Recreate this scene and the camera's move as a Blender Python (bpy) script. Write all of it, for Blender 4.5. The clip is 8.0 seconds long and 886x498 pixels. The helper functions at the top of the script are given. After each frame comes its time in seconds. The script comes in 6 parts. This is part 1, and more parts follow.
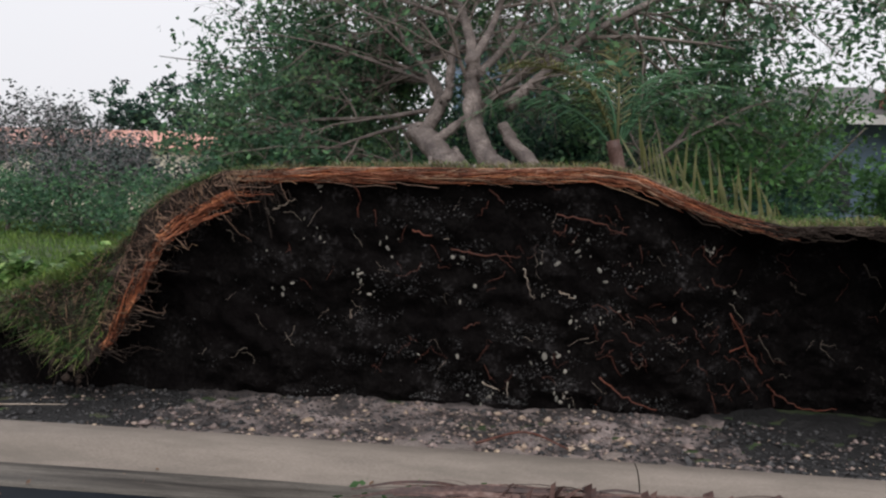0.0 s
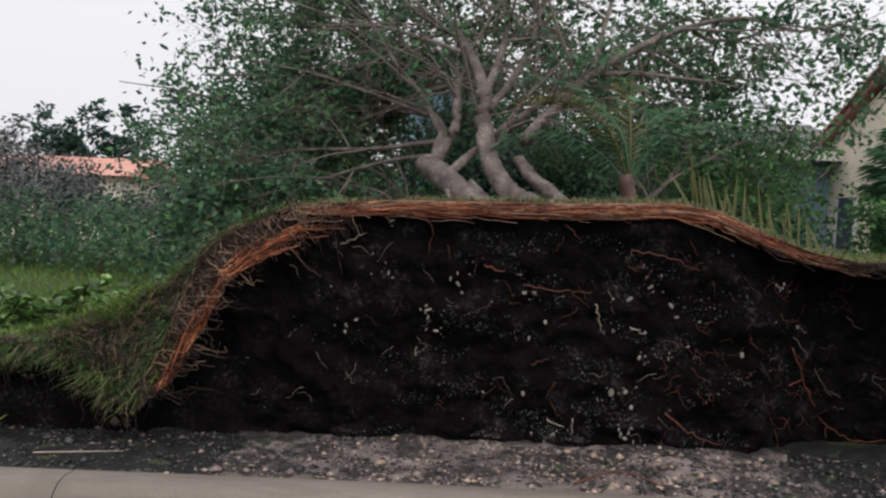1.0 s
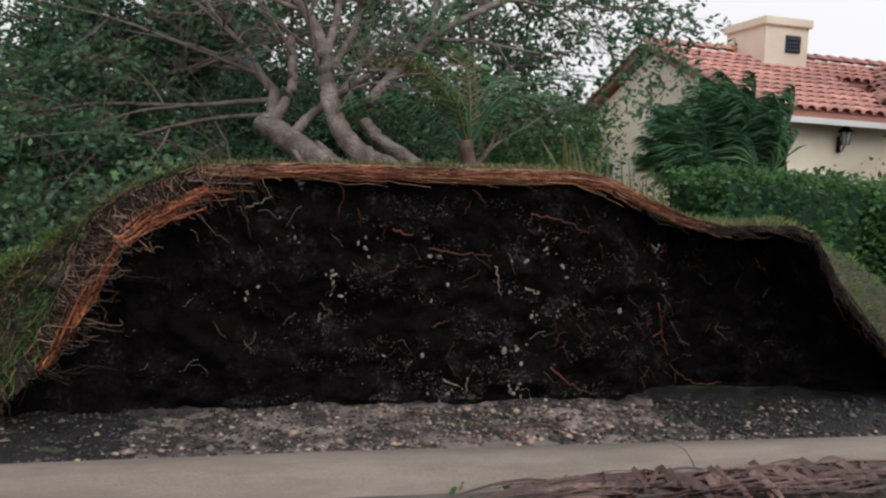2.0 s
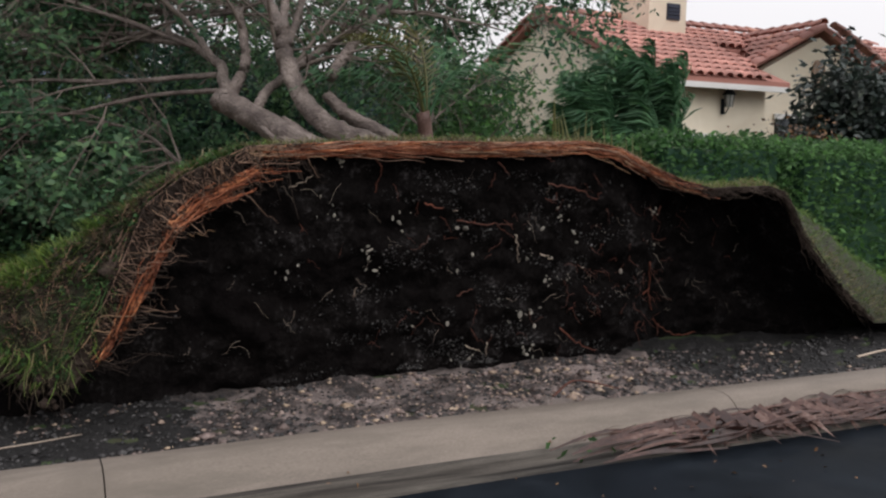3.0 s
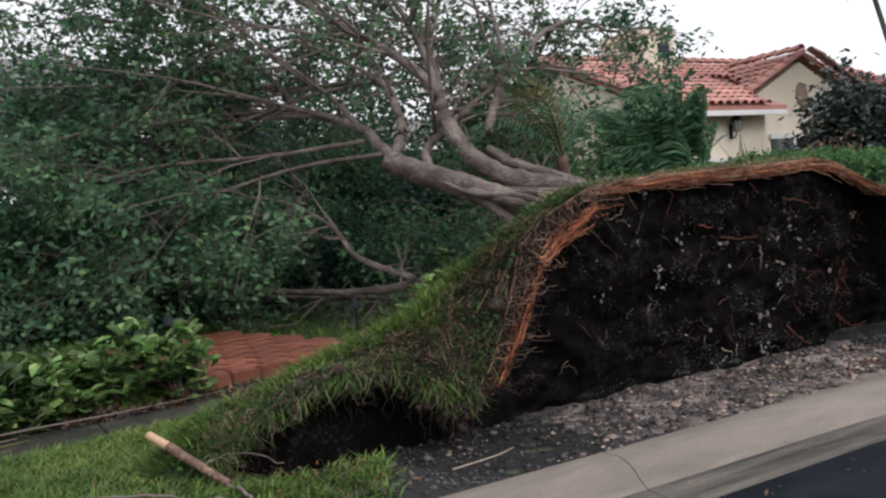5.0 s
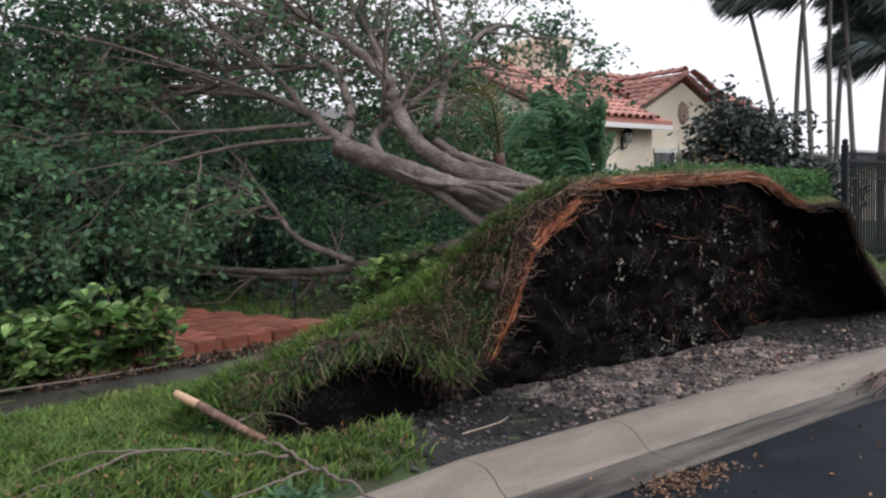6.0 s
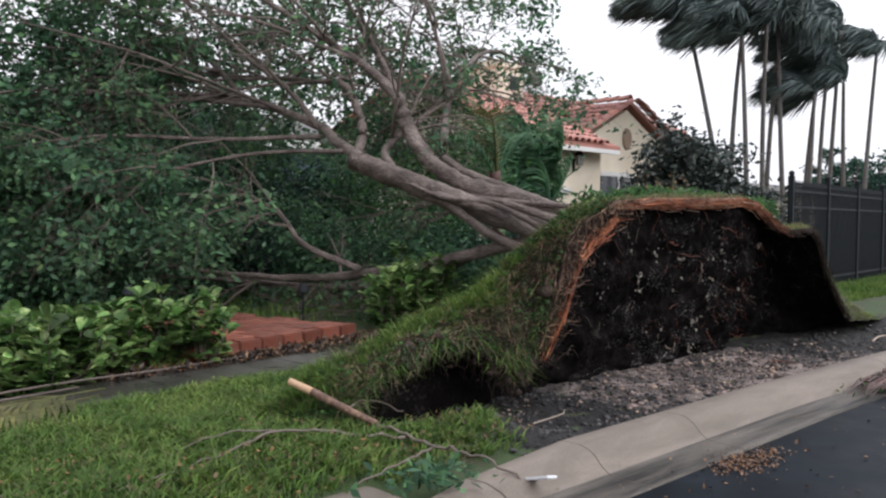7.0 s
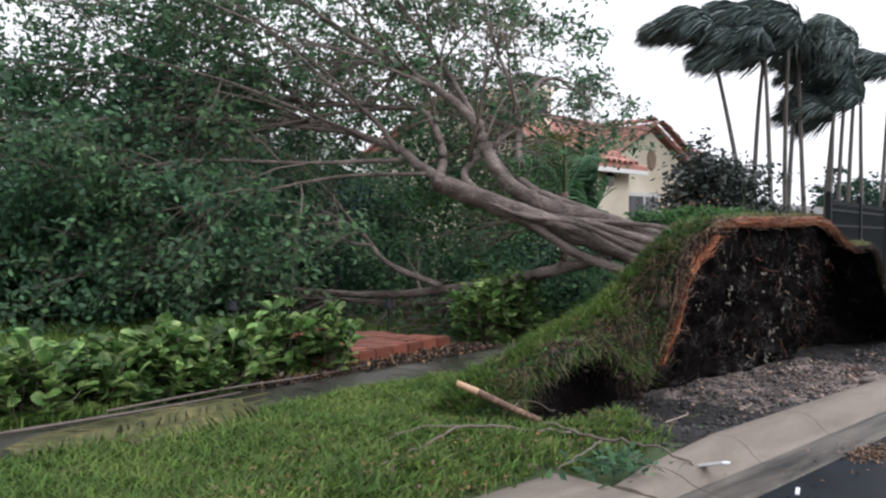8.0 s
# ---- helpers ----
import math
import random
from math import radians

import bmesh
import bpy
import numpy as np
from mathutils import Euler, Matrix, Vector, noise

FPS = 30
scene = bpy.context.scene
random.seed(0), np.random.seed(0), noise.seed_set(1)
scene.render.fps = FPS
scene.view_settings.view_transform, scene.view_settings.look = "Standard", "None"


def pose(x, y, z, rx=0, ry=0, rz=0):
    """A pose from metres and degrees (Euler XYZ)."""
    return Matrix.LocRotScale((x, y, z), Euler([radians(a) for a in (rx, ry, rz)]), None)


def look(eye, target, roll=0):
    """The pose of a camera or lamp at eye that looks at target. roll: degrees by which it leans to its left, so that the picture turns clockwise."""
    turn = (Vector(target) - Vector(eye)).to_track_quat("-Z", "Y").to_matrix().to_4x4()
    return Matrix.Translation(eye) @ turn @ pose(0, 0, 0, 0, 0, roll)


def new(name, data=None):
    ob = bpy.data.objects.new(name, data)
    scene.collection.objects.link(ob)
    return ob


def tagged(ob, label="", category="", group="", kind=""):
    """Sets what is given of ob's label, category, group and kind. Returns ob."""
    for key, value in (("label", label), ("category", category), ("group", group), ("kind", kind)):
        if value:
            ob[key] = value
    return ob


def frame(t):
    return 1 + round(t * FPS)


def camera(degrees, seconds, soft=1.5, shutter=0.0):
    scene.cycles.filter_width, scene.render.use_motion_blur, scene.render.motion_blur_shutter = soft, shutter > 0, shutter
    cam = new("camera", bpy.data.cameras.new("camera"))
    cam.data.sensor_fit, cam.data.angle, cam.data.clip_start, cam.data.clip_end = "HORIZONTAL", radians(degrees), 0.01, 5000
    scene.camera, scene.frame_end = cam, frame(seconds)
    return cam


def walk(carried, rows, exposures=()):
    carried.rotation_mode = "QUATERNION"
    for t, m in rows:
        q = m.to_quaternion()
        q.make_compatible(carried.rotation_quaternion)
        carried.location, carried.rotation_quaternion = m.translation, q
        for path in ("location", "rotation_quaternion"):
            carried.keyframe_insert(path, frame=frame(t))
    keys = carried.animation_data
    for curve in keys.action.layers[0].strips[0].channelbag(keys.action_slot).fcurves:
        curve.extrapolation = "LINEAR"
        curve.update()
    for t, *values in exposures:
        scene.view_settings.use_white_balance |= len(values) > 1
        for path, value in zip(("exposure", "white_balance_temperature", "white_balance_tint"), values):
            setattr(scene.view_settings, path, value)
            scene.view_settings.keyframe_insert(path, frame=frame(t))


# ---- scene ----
cam = camera(54.0, 8.0, soft=2.3)
METRES, EYE, TILT, LEAN, TURN = 8.5, 1.35, -4.0, -1.8, 6.0
ROWS = [
    (0.0, 0.0, 0.0, 0.0, 0.0, 0.0, -0.0),
    (0.5, -0.054, 0.0103, 0.0047, -2.55, 1.95, 0.31),
    (1.0, -0.1056, 0.015, 0.0045, -5.38, 1.92, 0.03),
    (1.5, -0.16, 0.0288, 0.0032, -14.59, 0.9, -0.44),
    (3.0, -0.3303, 0.0768, 0.0134, -31.5, -3.08, 2.74),
    (3.5, -0.3992, 0.1037, 0.0162, -34.97, -0.85, 2.71),
    (4.0, -0.4715, 0.1201, 0.0211, -31.36, 0.99, 2.37),
    (4.5, -0.5474, 0.1425, 0.0238, -31.95, 1.1, 6.88),
    (6.0, -0.7065, 0.199, 0.0288, -45.62, -1.48, 5.52),
    (6.5, -0.7728, 0.2225, 0.0314, -47.82, -0.13, 2.49),
    (7.0, -0.8315, 0.2425, 0.0347, -51.31, -0.97, 3.6),
    (7.5, -0.8939, 0.2658, 0.0374, -50.68, 0.21, 3.5),
    (8.0, -0.9519, 0.2922, 0.039, -51.66, 0.34, 3.84),
]
walk(cam, [(t, pose(0, 0, EYE, TILT, LEAN, TURN) @ pose(METRES * x, METRES * y, METRES * z, 90 + pitch, roll, yaw)) for t, x, y, z, yaw, pitch, roll in ROWS],
     exposures=[(0.0, 0.26, 6100, 9), (3.5, 0.18, 6250, 10), (4.5, 0.34, 6080, 10), (6.5, 0.50, 6000, 10), (8.0, 0.64, 5950, 10)])

# ---- world and light: a bright overcast sky ----
world = bpy.data.worlds.new("overcast")
scene.world = world
world.use_nodes = True
wn, wl = world.node_tree.nodes, world.node_tree.links
wn.clear()
w_sky = wn.new("ShaderNodeTexSky")
w_sky.sky_type = 'NISHITA'
w_sky.sun_disc = False
w_sky.sun_elevation, w_sky.sun_rotation = radians(48), radians(60)
w_sky.dust_density, w_sky.air_density = 6.0, 1.2
w_hs = wn.new("ShaderNodeHueSaturation")
w_hs.inputs["Saturation"].default_value = 0.10
w_hs.inputs["Value"].default_value = 0.10
# an overcast sky is brighter overhead than at the horizon
w_grad = wn.new("ShaderNodeTexGradient")
w_grad.texture_mapping.mapping_x = 'Z'
w_cloud = wn.new("ShaderNodeValToRGB")
w_cloud.color_ramp.elements[0].position, w_cloud.color_ramp.elements[0].color = 0.0, (0.94, 0.895, 0.885, 1)
w_cloud.color_ramp.elements[1].position, w_cloud.color_ramp.elements[1].color = 1.0, (1.30, 1.25, 1.26, 1)
w_mid = w_cloud.color_ramp.elements.new(0.38)
w_mid.color = (0.98, 0.935, 0.93, 1)
w_add = wn.new("ShaderNodeMix")
w_add.data_type = 'RGBA'
w_add.inputs["Factor"].default_value = 0.85
w_bg = wn.new("ShaderNodeBackground")
w_bg.inputs["Strength"].default_value = 0.90
w_out = wn.new("ShaderNodeOutputWorld")
wl.new(w_sky.outputs[0], w_hs.inputs["Color"])
wl.new(w_hs.outputs[0], w_add.inputs["A"])
wl.new(w_grad.outputs["Fac"], w_cloud.inputs[0])
wl.new(w_cloud.outputs[0], w_add.inputs["B"])
wl.new(w_add.outputs["Result"], w_bg.inputs["Color"])
wl.new(w_bg.outputs[0], w_out.inputs["Surface"])

sun = new("sun", bpy.data.lights.new("sun", "SUN"))
sun.data.energy, sun.data.angle, sun.data.color = 1.5, radians(50), (1.0, 0.97, 0.93)
sun.matrix_world = look((2, -8, 10), (0, 4, 0))


# ---- materials ----
def ramp(nt, fac, stops):
    r = nt.nodes.new("ShaderNodeValToRGB")
    while len(r.color_ramp.elements) < len(stops):
        r.color_ramp.elements.new(0.5)
    for e, (p, c) in zip(r.color_ramp.elements, stops):
        e.position, e.color = p, (*c, 1)
    nt.links.new(fac, r.inputs[0])
    return r.outputs[0]


def blend(nt, fac, a, b, mode='MIX'):
    m = nt.nodes.new("ShaderNodeMix")
    m.data_type, m.blend_type = 'RGBA', mode
    for key, v in (("Factor", fac), ("A", a), ("B", b)):
        if isinstance(v, (int, float)):
            m.inputs[key].default_value = v
        elif isinstance(v, tuple):
            m.inputs[key].default_value = (*v, 1)
        else:
            nt.links.new(v, m.inputs[key])
    return m.outputs["Result"]


def noise_tex(nt, vec, scale, detail=4, rough=0.6, dist=0.0):
    n = nt.nodes.new("ShaderNodeTexNoise")
    n.inputs["Scale"].default_value, n.inputs["Detail"].default_value = scale, detail
    n.inputs["Roughness"].default_value, n.inputs["Distortion"].default_value = rough, dist
    nt.links.new(vec, n.inputs["Vector"])
    return n.outputs["Fac"]


def surface(name, stops, scale=6.0, fine=60.0, rough=(0.7, 0.9), bump=0.4, vary=0.0, island=0.0, metal=0.0,
            stain=None, stain_scale=1.0, stretch=None, specular=0.5, translucent=0.0, depth=0.01, sheen=0.0):
    """A procedural surface: colour from noise at two scales, stains, bump, and change from piece to piece."""
    m = bpy.data.materials.new(name)
    m.use_nodes = True
    nt = m.node_tree
    p = nt.nodes["Principled BSDF"]
    tc = nt.nodes.new("ShaderNodeTexCoord")
    vec = tc.outputs["Object"]
    if stretch:
        mp = nt.nodes.new("ShaderNodeMapping")
        mp.inputs["Scale"].default_value = stretch
        nt.links.new(vec, mp.inputs["Vector"])
        vec = mp.outputs[0]
    a = noise_tex(nt, vec, scale)
    b = noise_tex(nt, vec, fine, 3)
    mixed = nt.nodes.new("ShaderNodeMath")
    mixed.operation = 'MULTIPLY_ADD'
    mixed.inputs[1].default_value = 0.45
    nt.links.new(b, mixed.inputs[0])
    half = nt.nodes.new("ShaderNodeMath")
    half.operation = 'MULTIPLY'
    half.inputs[1].default_value = 0.55
    nt.links.new(a, half.inputs[0])
    nt.links.new(half.outputs[0], mixed.inputs[2])
    fac = mixed.outputs[0]
    n = len(stops)
    col = ramp(nt, fac, [(0.32 + 0.36 * i / max(1, n - 1), c) for i, c in enumerate(stops)])
    if stain:
        s = noise_tex(nt, vec, stain_scale, 5, 0.65, 0.6)
        mask = ramp(nt, s, [(0.46, (0, 0, 0)), (0.66, (1, 1, 1))])
        col = blend(nt, mask, col, stain)
    if vary:
        oi = nt.nodes.new("ShaderNodeObjectInfo")
        col = blend(nt, 1.0, col, ramp(nt, oi.outputs["Random"], [(0, (1 - vary,) * 3), (1, (1 + vary, 1 + 0.9 * vary, 1 + 0.8 * vary))]), 'MULTIPLY')
    if island:
        ge = nt.nodes.new("ShaderNodeNewGeometry")
        col = blend(nt, 1.0, col, ramp(nt, ge.outputs["Random Per Island"], [(0, (1 - island,) * 3), (0.7, (1, 1, 1)), (1, (1 + island, 1 + island, 1 + (0.4 if island < 0.72 else 0.92) * island))]), 'MULTIPLY')
    nt.links.new(col, p.inputs["Base Color"])
    rr = nt.nodes.new("ShaderNodeMapRange")
    rr.inputs["From Min"].default_value, rr.inputs["From Max"].default_value = 0.3, 0.7
    rr.inputs["To Min"].default_value, rr.inputs["To Max"].default_value = rough
    nt.links.new(a, rr.inputs["Value"])
    nt.links.new(rr.outputs[0], p.inputs["Roughness"])
    p.inputs["Metallic"].default_value = metal
    p.inputs["Specular IOR Level"].default_value = specular
    if bump:
        bp = nt.nodes.new("ShaderNodeBump")
        bp.inputs["Strength"].default_value, bp.inputs["Distance"].default_value = bump, depth
        nt.links.new(fac, bp.inputs["Height"])
        nt.links.new(bp.outputs[0], p.inputs["Normal"])
    if translucent:
        tr = nt.nodes.new("ShaderNodeBsdfTranslucent")
        nt.links.new(col, tr.inputs["Color"])
        ms = nt.nodes.new("ShaderNodeMixShader")
        ms.inputs[0].default_value = translucent
        nt.links.new(p.outputs[0], ms.inputs[1])
        nt.links.new(tr.outputs[0], ms.inputs[2])
        nt.links.new(ms.outputs[0], nt.nodes["Material Output"].inputs["Surface"])
    return m


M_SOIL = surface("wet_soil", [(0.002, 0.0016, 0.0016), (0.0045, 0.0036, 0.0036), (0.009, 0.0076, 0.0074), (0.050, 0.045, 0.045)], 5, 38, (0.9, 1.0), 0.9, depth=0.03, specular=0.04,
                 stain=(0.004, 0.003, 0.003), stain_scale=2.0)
M_SOILEDGE = surface("fibrous_sod_edge", [(0.0112, 0.0075, 0.006), (0.0375, 0.0255, 0.0195), (0.0975, 0.075, 0.06)], 9, 80, (0.8, 0.95), 0.8, depth=0.02, specular=0.2)
M_FIBRE = surface("orange_root_fibre", [(0.085, 0.020, 0.010), (0.25, 0.080, 0.038), (0.46, 0.23, 0.14)], 8, 60, (0.6, 0.85), 0.3, island=0.5, specular=0.3)
M_FIBREPALE = surface("pale_root_fibre", [(0.125, 0.0694, 0.0483), (0.4, 0.2576, 0.1837)], 8, 60, (0.6, 0.85), 0.3, island=0.4, specular=0.3)
M_ROOTRED = surface("red_root", [(0.05, 0.014, 0.008), (0.17, 0.050, 0.026)], 12, 80, (0.5, 0.8), 0.3, vary=0.4)
M_ROOTPALE = surface("pale_root", [(0.28, 0.21, 0.16), (0.5, 0.42, 0.34)], 12, 80, (0.5, 0.8), 0.3, vary=0.4)
M_LIME = surface("limestone", [(0.09, 0.082, 0.078), (0.21, 0.192, 0.184), (0.38, 0.355, 0.345)], 14, 90, (0.7, 0.95), 0.6, vary=0.25, island=0.4)
M_GRAVELBED = surface("crushed_shell_bed", [(0.012, 0.010, 0.010), (0.045, 0.036, 0.034), (0.16, 0.13, 0.12)], 7.0, 60, (0.55, 0.85), 1.0, depth=0.05, stain=(0.37, 0.295, 0.27), stain_scale=2.3)
M_PEBBLE = surface("shell_pebbles", [(0.1045, 0.0731, 0.064), (0.247, 0.1806, 0.1599), (0.418, 0.3311, 0.2993)], 5, 60, (0.5, 0.85), 0.3, island=0.6)
M_PEBBLEDARK = surface("dark_pebbles", [(0.013, 0.0117, 0.0117), (0.039, 0.0358, 0.0358), (0.104, 0.0975, 0.0975)], 5, 60, (0.5, 0.85), 0.3, island=0.8)
# blue tint and mottling paint the sky's sheen; real reflection is nearly off
M_ASPHALT = surface("wet_asphalt", [(0.003, 0.0045, 0.006), (0.007, 0.0095, 0.013), (0.022, 0.027, 0.034)], 2.0, 160, (0.3, 0.55), 0.2, depth=0.003, specular=0.03, stain=(0.010, 0.013, 0.018), stain_scale=1.6)
M_CONCRETE = surface("kerb_concrete", [(0.1101, 0.0909, 0.075), (0.1867, 0.1555, 0.1287), (0.2538, 0.2123, 0.1785)], 2.2, 120, (0.55, 0.8), 0.25, depth=0.004, specular=0.25, stain=(0.13, 0.11, 0.09), stain_scale=1.6, stretch=(0.5, 2.5, 2.5))
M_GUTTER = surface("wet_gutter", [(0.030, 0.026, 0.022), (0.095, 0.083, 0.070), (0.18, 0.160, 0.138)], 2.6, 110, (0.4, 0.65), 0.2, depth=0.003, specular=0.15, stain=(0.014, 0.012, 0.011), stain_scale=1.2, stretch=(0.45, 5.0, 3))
M_WALKWAY = surface("wet_sidewalk", [(0.025, 0.025, 0.020), (0.05, 0.048, 0.040), (0.09, 0.084, 0.072)], 1.8, 100, (0.1, 0.5), 0.2, depth=0.003, stain=(0.03, 0.03, 0.026), stain_scale=1.4)
M_LAWN = surface("lawn_soil", [(0.018, 0.028, 0.010), (0.035, 0.06, 0.016), (0.06, 0.085, 0.028)], 2.2, 60, (0.8, 0.95), 0.8, depth=0.03, stain=(0.045, 0.035, 0.02), stain_scale=1.3)
M_GRASS = surface("grass_blades", [(0.0481, 0.1014, 0.0219), (0.1138, 0.1906, 0.043), (0.2363, 0.292, 0.086)], 2.2, 14, (0.45, 0.7), 0.0, island=0.45, translucent=0.35, specular=0.22)
M_GRASSDRY = surface("dry_grass_blades", [(0.10, 0.085, 0.04), (0.20, 0.17, 0.085), (0.30, 0.26, 0.16)], 1.6, 9, (0.6, 0.8), 0.0, island=0.4, translucent=0.25)
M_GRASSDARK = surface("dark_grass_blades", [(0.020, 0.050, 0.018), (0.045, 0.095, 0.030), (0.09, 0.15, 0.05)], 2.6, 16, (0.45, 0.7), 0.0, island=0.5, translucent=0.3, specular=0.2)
M_TURF = surface("thatch_of_turf", [(0.010, 0.009, 0.006), (0.032, 0.030, 0.016), (0.085, 0.075, 0.045)], 7.0, 55, (0.8, 0.95), 1.0, depth=0.04, stain=(0.028, 0.040, 0.014), stain_scale=3.0)
M_MULCH = surface("dark_mulch", [(0.012, 0.008, 0.006), (0.035, 0.022, 0.016), (0.07, 0.05, 0.038)], 8, 60, (0.6, 0.9), 0.8, island=0.6, depth=0.02)
M_BARK = surface("grey_brown_bark", [(0.045, 0.034, 0.029), (0.145, 0.113, 0.097), (0.29, 0.238, 0.208)], 2.2, 16, (0.5, 0.85), 1.0, depth=0.05, stain=(0.065, 0.046, 0.040), stain_scale=1.6, stretch=(3.0, 1.0, 3.0))
M_TWIG = surface("thin_twig_bark", [(0.09, 0.066, 0.054), (0.18, 0.145, 0.122)], 3.0, 30, (0.6, 0.85), 0.2)
# blue raised in these three leaf colours to put a haze cast into them
M_LEAF = surface("tree_leaves", [(0.0429, 0.106, 0.0675), (0.0944, 0.1882, 0.105), (0.1932, 0.2848, 0.1388)], 0.7, 5, (0.3, 0.55), 0.0, island=0.65, translucent=0.45, specular=0.22)
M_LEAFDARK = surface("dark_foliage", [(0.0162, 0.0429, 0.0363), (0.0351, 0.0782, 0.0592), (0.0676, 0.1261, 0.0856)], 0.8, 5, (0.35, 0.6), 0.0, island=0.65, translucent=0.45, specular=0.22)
M_HEDGE = surface("hedge_leaves", [(0.0408, 0.106, 0.039), (0.0816, 0.1749, 0.06), (0.1283, 0.2332, 0.0975)], 1.0, 6, (0.35, 0.6), 0.0, island=0.6, translucent=0.45, specular=0.22)
M_SEAGRAPE = surface("broad_glossy_leaves", [(0.030, 0.085, 0.030), (0.110, 0.205, 0.055), (0.46, 0.54, 0.22)], 5.0, 18, (0.3, 0.5), 0.0, island=0.75, translucent=0.35, specular=0.25)
M_BRONZE = surface("dark_bronze_leaves", [(0.018, 0.032, 0.028), (0.038, 0.055, 0.048), (0.075, 0.078, 0.068)], 0.8, 5, (0.25, 0.5), 0.0, island=0.5, translucent=0.15)
M_PALM = surface("palm_leaflets", [(0.0414, 0.1085, 0.0607), (0.0759, 0.1657, 0.081), (0.1381, 0.2296, 0.1013)], 0.9, 6, (0.35, 0.6), 0.0, island=0.4, translucent=0.2, specular=0.22)
# grey-blue instead of green: distance haze painted into the far palms' leaflets
M_PALMFAR = surface("hazed_blown_palm_leaflets", [(0.063, 0.091, 0.091), (0.0945, 0.126, 0.1225), (0.126, 0.154, 0.133)], 0.6, 5, (0.4, 0.7), 0.0, island=0.3, translucent=0.15)
M_PALMYEL = surface("yellowing_palm_leaflets", [(0.045, 0.0562, 0.015), (0.12, 0.12, 0.0375), (0.21, 0.18, 0.075)], 2.0, 12, (0.4, 0.7), 0.0, island=0.4, translucent=0.3)
M_PALMTRUNK = surface("palm_trunk_grey", [(0.07, 0.062, 0.056), (0.15, 0.135, 0.125)], 4, 40, (0.7, 0.9), 0.5, stretch=(1, 1, 5))
M_BROWNFROND = surface("dead_palm_husk", [(0.012, 0.005, 0.004), (0.045, 0.018, 0.013), (0.12, 0.060, 0.048)], 4, 40, (0.35, 0.7), 0.4, island=0.7)
M_STRAW = surface("dry_frond_strips", [(0.045, 0.020, 0.014), (0.11, 0.055, 0.042), (0.24, 0.165, 0.14)], 4, 40, (0.5, 0.8), 0.3, island=0.6)
M_STUCCO = surface("cream_stucco", [(0.74, 0.64, 0.50), (0.80, 0.71, 0.565), (0.84, 0.76, 0.63)], 1.2, 90, (0.8, 0.95), 0.25, depth=0.004, stain=(0.71, 0.61, 0.48), stain_scale=0.6)
M_TRIM = surface("white_trim_paint", [(0.62, 0.60, 0.58), (0.76, 0.74, 0.72)], 3, 70, (0.5, 0.7), 0.1)
M_TILE = surface("clay_roof_tile", [(0.42, 0.17, 0.135), (0.60, 0.29, 0.24), (0.70, 0.42, 0.36)], 3, 50, (0.5, 0.8), 0.3, vary=0.28, island=0.25)
M_ROOFDECK = surface("roof_deck", [(0.30, 0.13, 0.10), (0.42, 0.19, 0.15)], 3, 50, (0.7, 0.9), 0.3)
M_BLUE = surface("blue_grey_siding", [(0.13, 0.185, 0.26), (0.18, 0.245, 0.33)], 2, 60, (0.6, 0.85), 0.2, stain=(0.12, 0.165, 0.225), stain_scale=0.8)
M_GREYROOF = surface("grey_shingle_roof", [(0.08, 0.075, 0.072), (0.15, 0.14, 0.135)], 3, 50, (0.7, 0.9), 0.4)
M_DARKMETAL = surface("black_painted_metal", [(0.008, 0.010, 0.012), (0.02, 0.023, 0.026)], 5, 60, (0.55, 0.75), 0.1, specular=0.2)
M_LOUVRE = surface("dark_blue_louvre", [(0.02, 0.025, 0.045), (0.045, 0.055, 0.085)], 5, 60, (0.4, 0.6), 0.1)
M_GLASS = surface("window_pane", [(0.02, 0.025, 0.03), (0.04, 0.05, 0.06)], 1, 10, (0.05, 0.12), 0.0, specular=0.8)
M_STONE = surface("carved_medallion", [(0.24, 0.16, 0.115), (0.36, 0.26, 0.19)], 8, 60, (0.7, 0.9), 0.6)
M_LAMPGLASS = surface("lantern_glass", [(0.30, 0.29, 0.27), (0.42, 0.41, 0.38)], 6, 30, (0.15, 0.3), 0.1)
M_PAVER = surface("terracotta_paver", [(0.128, 0.0396, 0.0252), (0.208, 0.0684, 0.0446), (0.272, 0.108, 0.072)], 5, 80, (0.22, 0.6), 0.35, vary=0.30, depth=0.004, stain=(0.13, 0.06, 0.045), stain_scale=3)
M_CUTWOOD = surface("bare_splintered_wood", [(0.34, 0.20, 0.11), (0.52, 0.35, 0.22)], 6, 50, (0.5, 0.8), 0.3, stretch=(1, 1, 1))
M_PEELED = surface("peeling_branch_bark", [(0.05, 0.030, 0.022), (0.15, 0.085, 0.055), (0.46, 0.31, 0.20)], 9, 40, (0.5, 0.8), 0.5, stain=(0.07, 0.035, 0.025), stain_scale=7.0)
M_WHITE = surface("white_board", [(0.62, 0.63, 0.65), (0.75, 0.76, 0.78)], 5, 60, (0.4, 0.7), 0.1)
# twig colour lightened to pale grey to paint in the mist before them
M_BARE = surface("hazed_bare_twigs", [(0.2214, 0.1937, 0.1993), (0.3542, 0.3155, 0.321)], 2, 20, (0.7, 0.9), 0.0)
M_FALLLEAF = surface("fallen_leaves", [(0.06, 0.0252, 0.0105), (0.14, 0.0648, 0.0263), (0.24, 0.135, 0.0562)], 4, 30, (0.35, 0.6), 0.0, island=0.6)

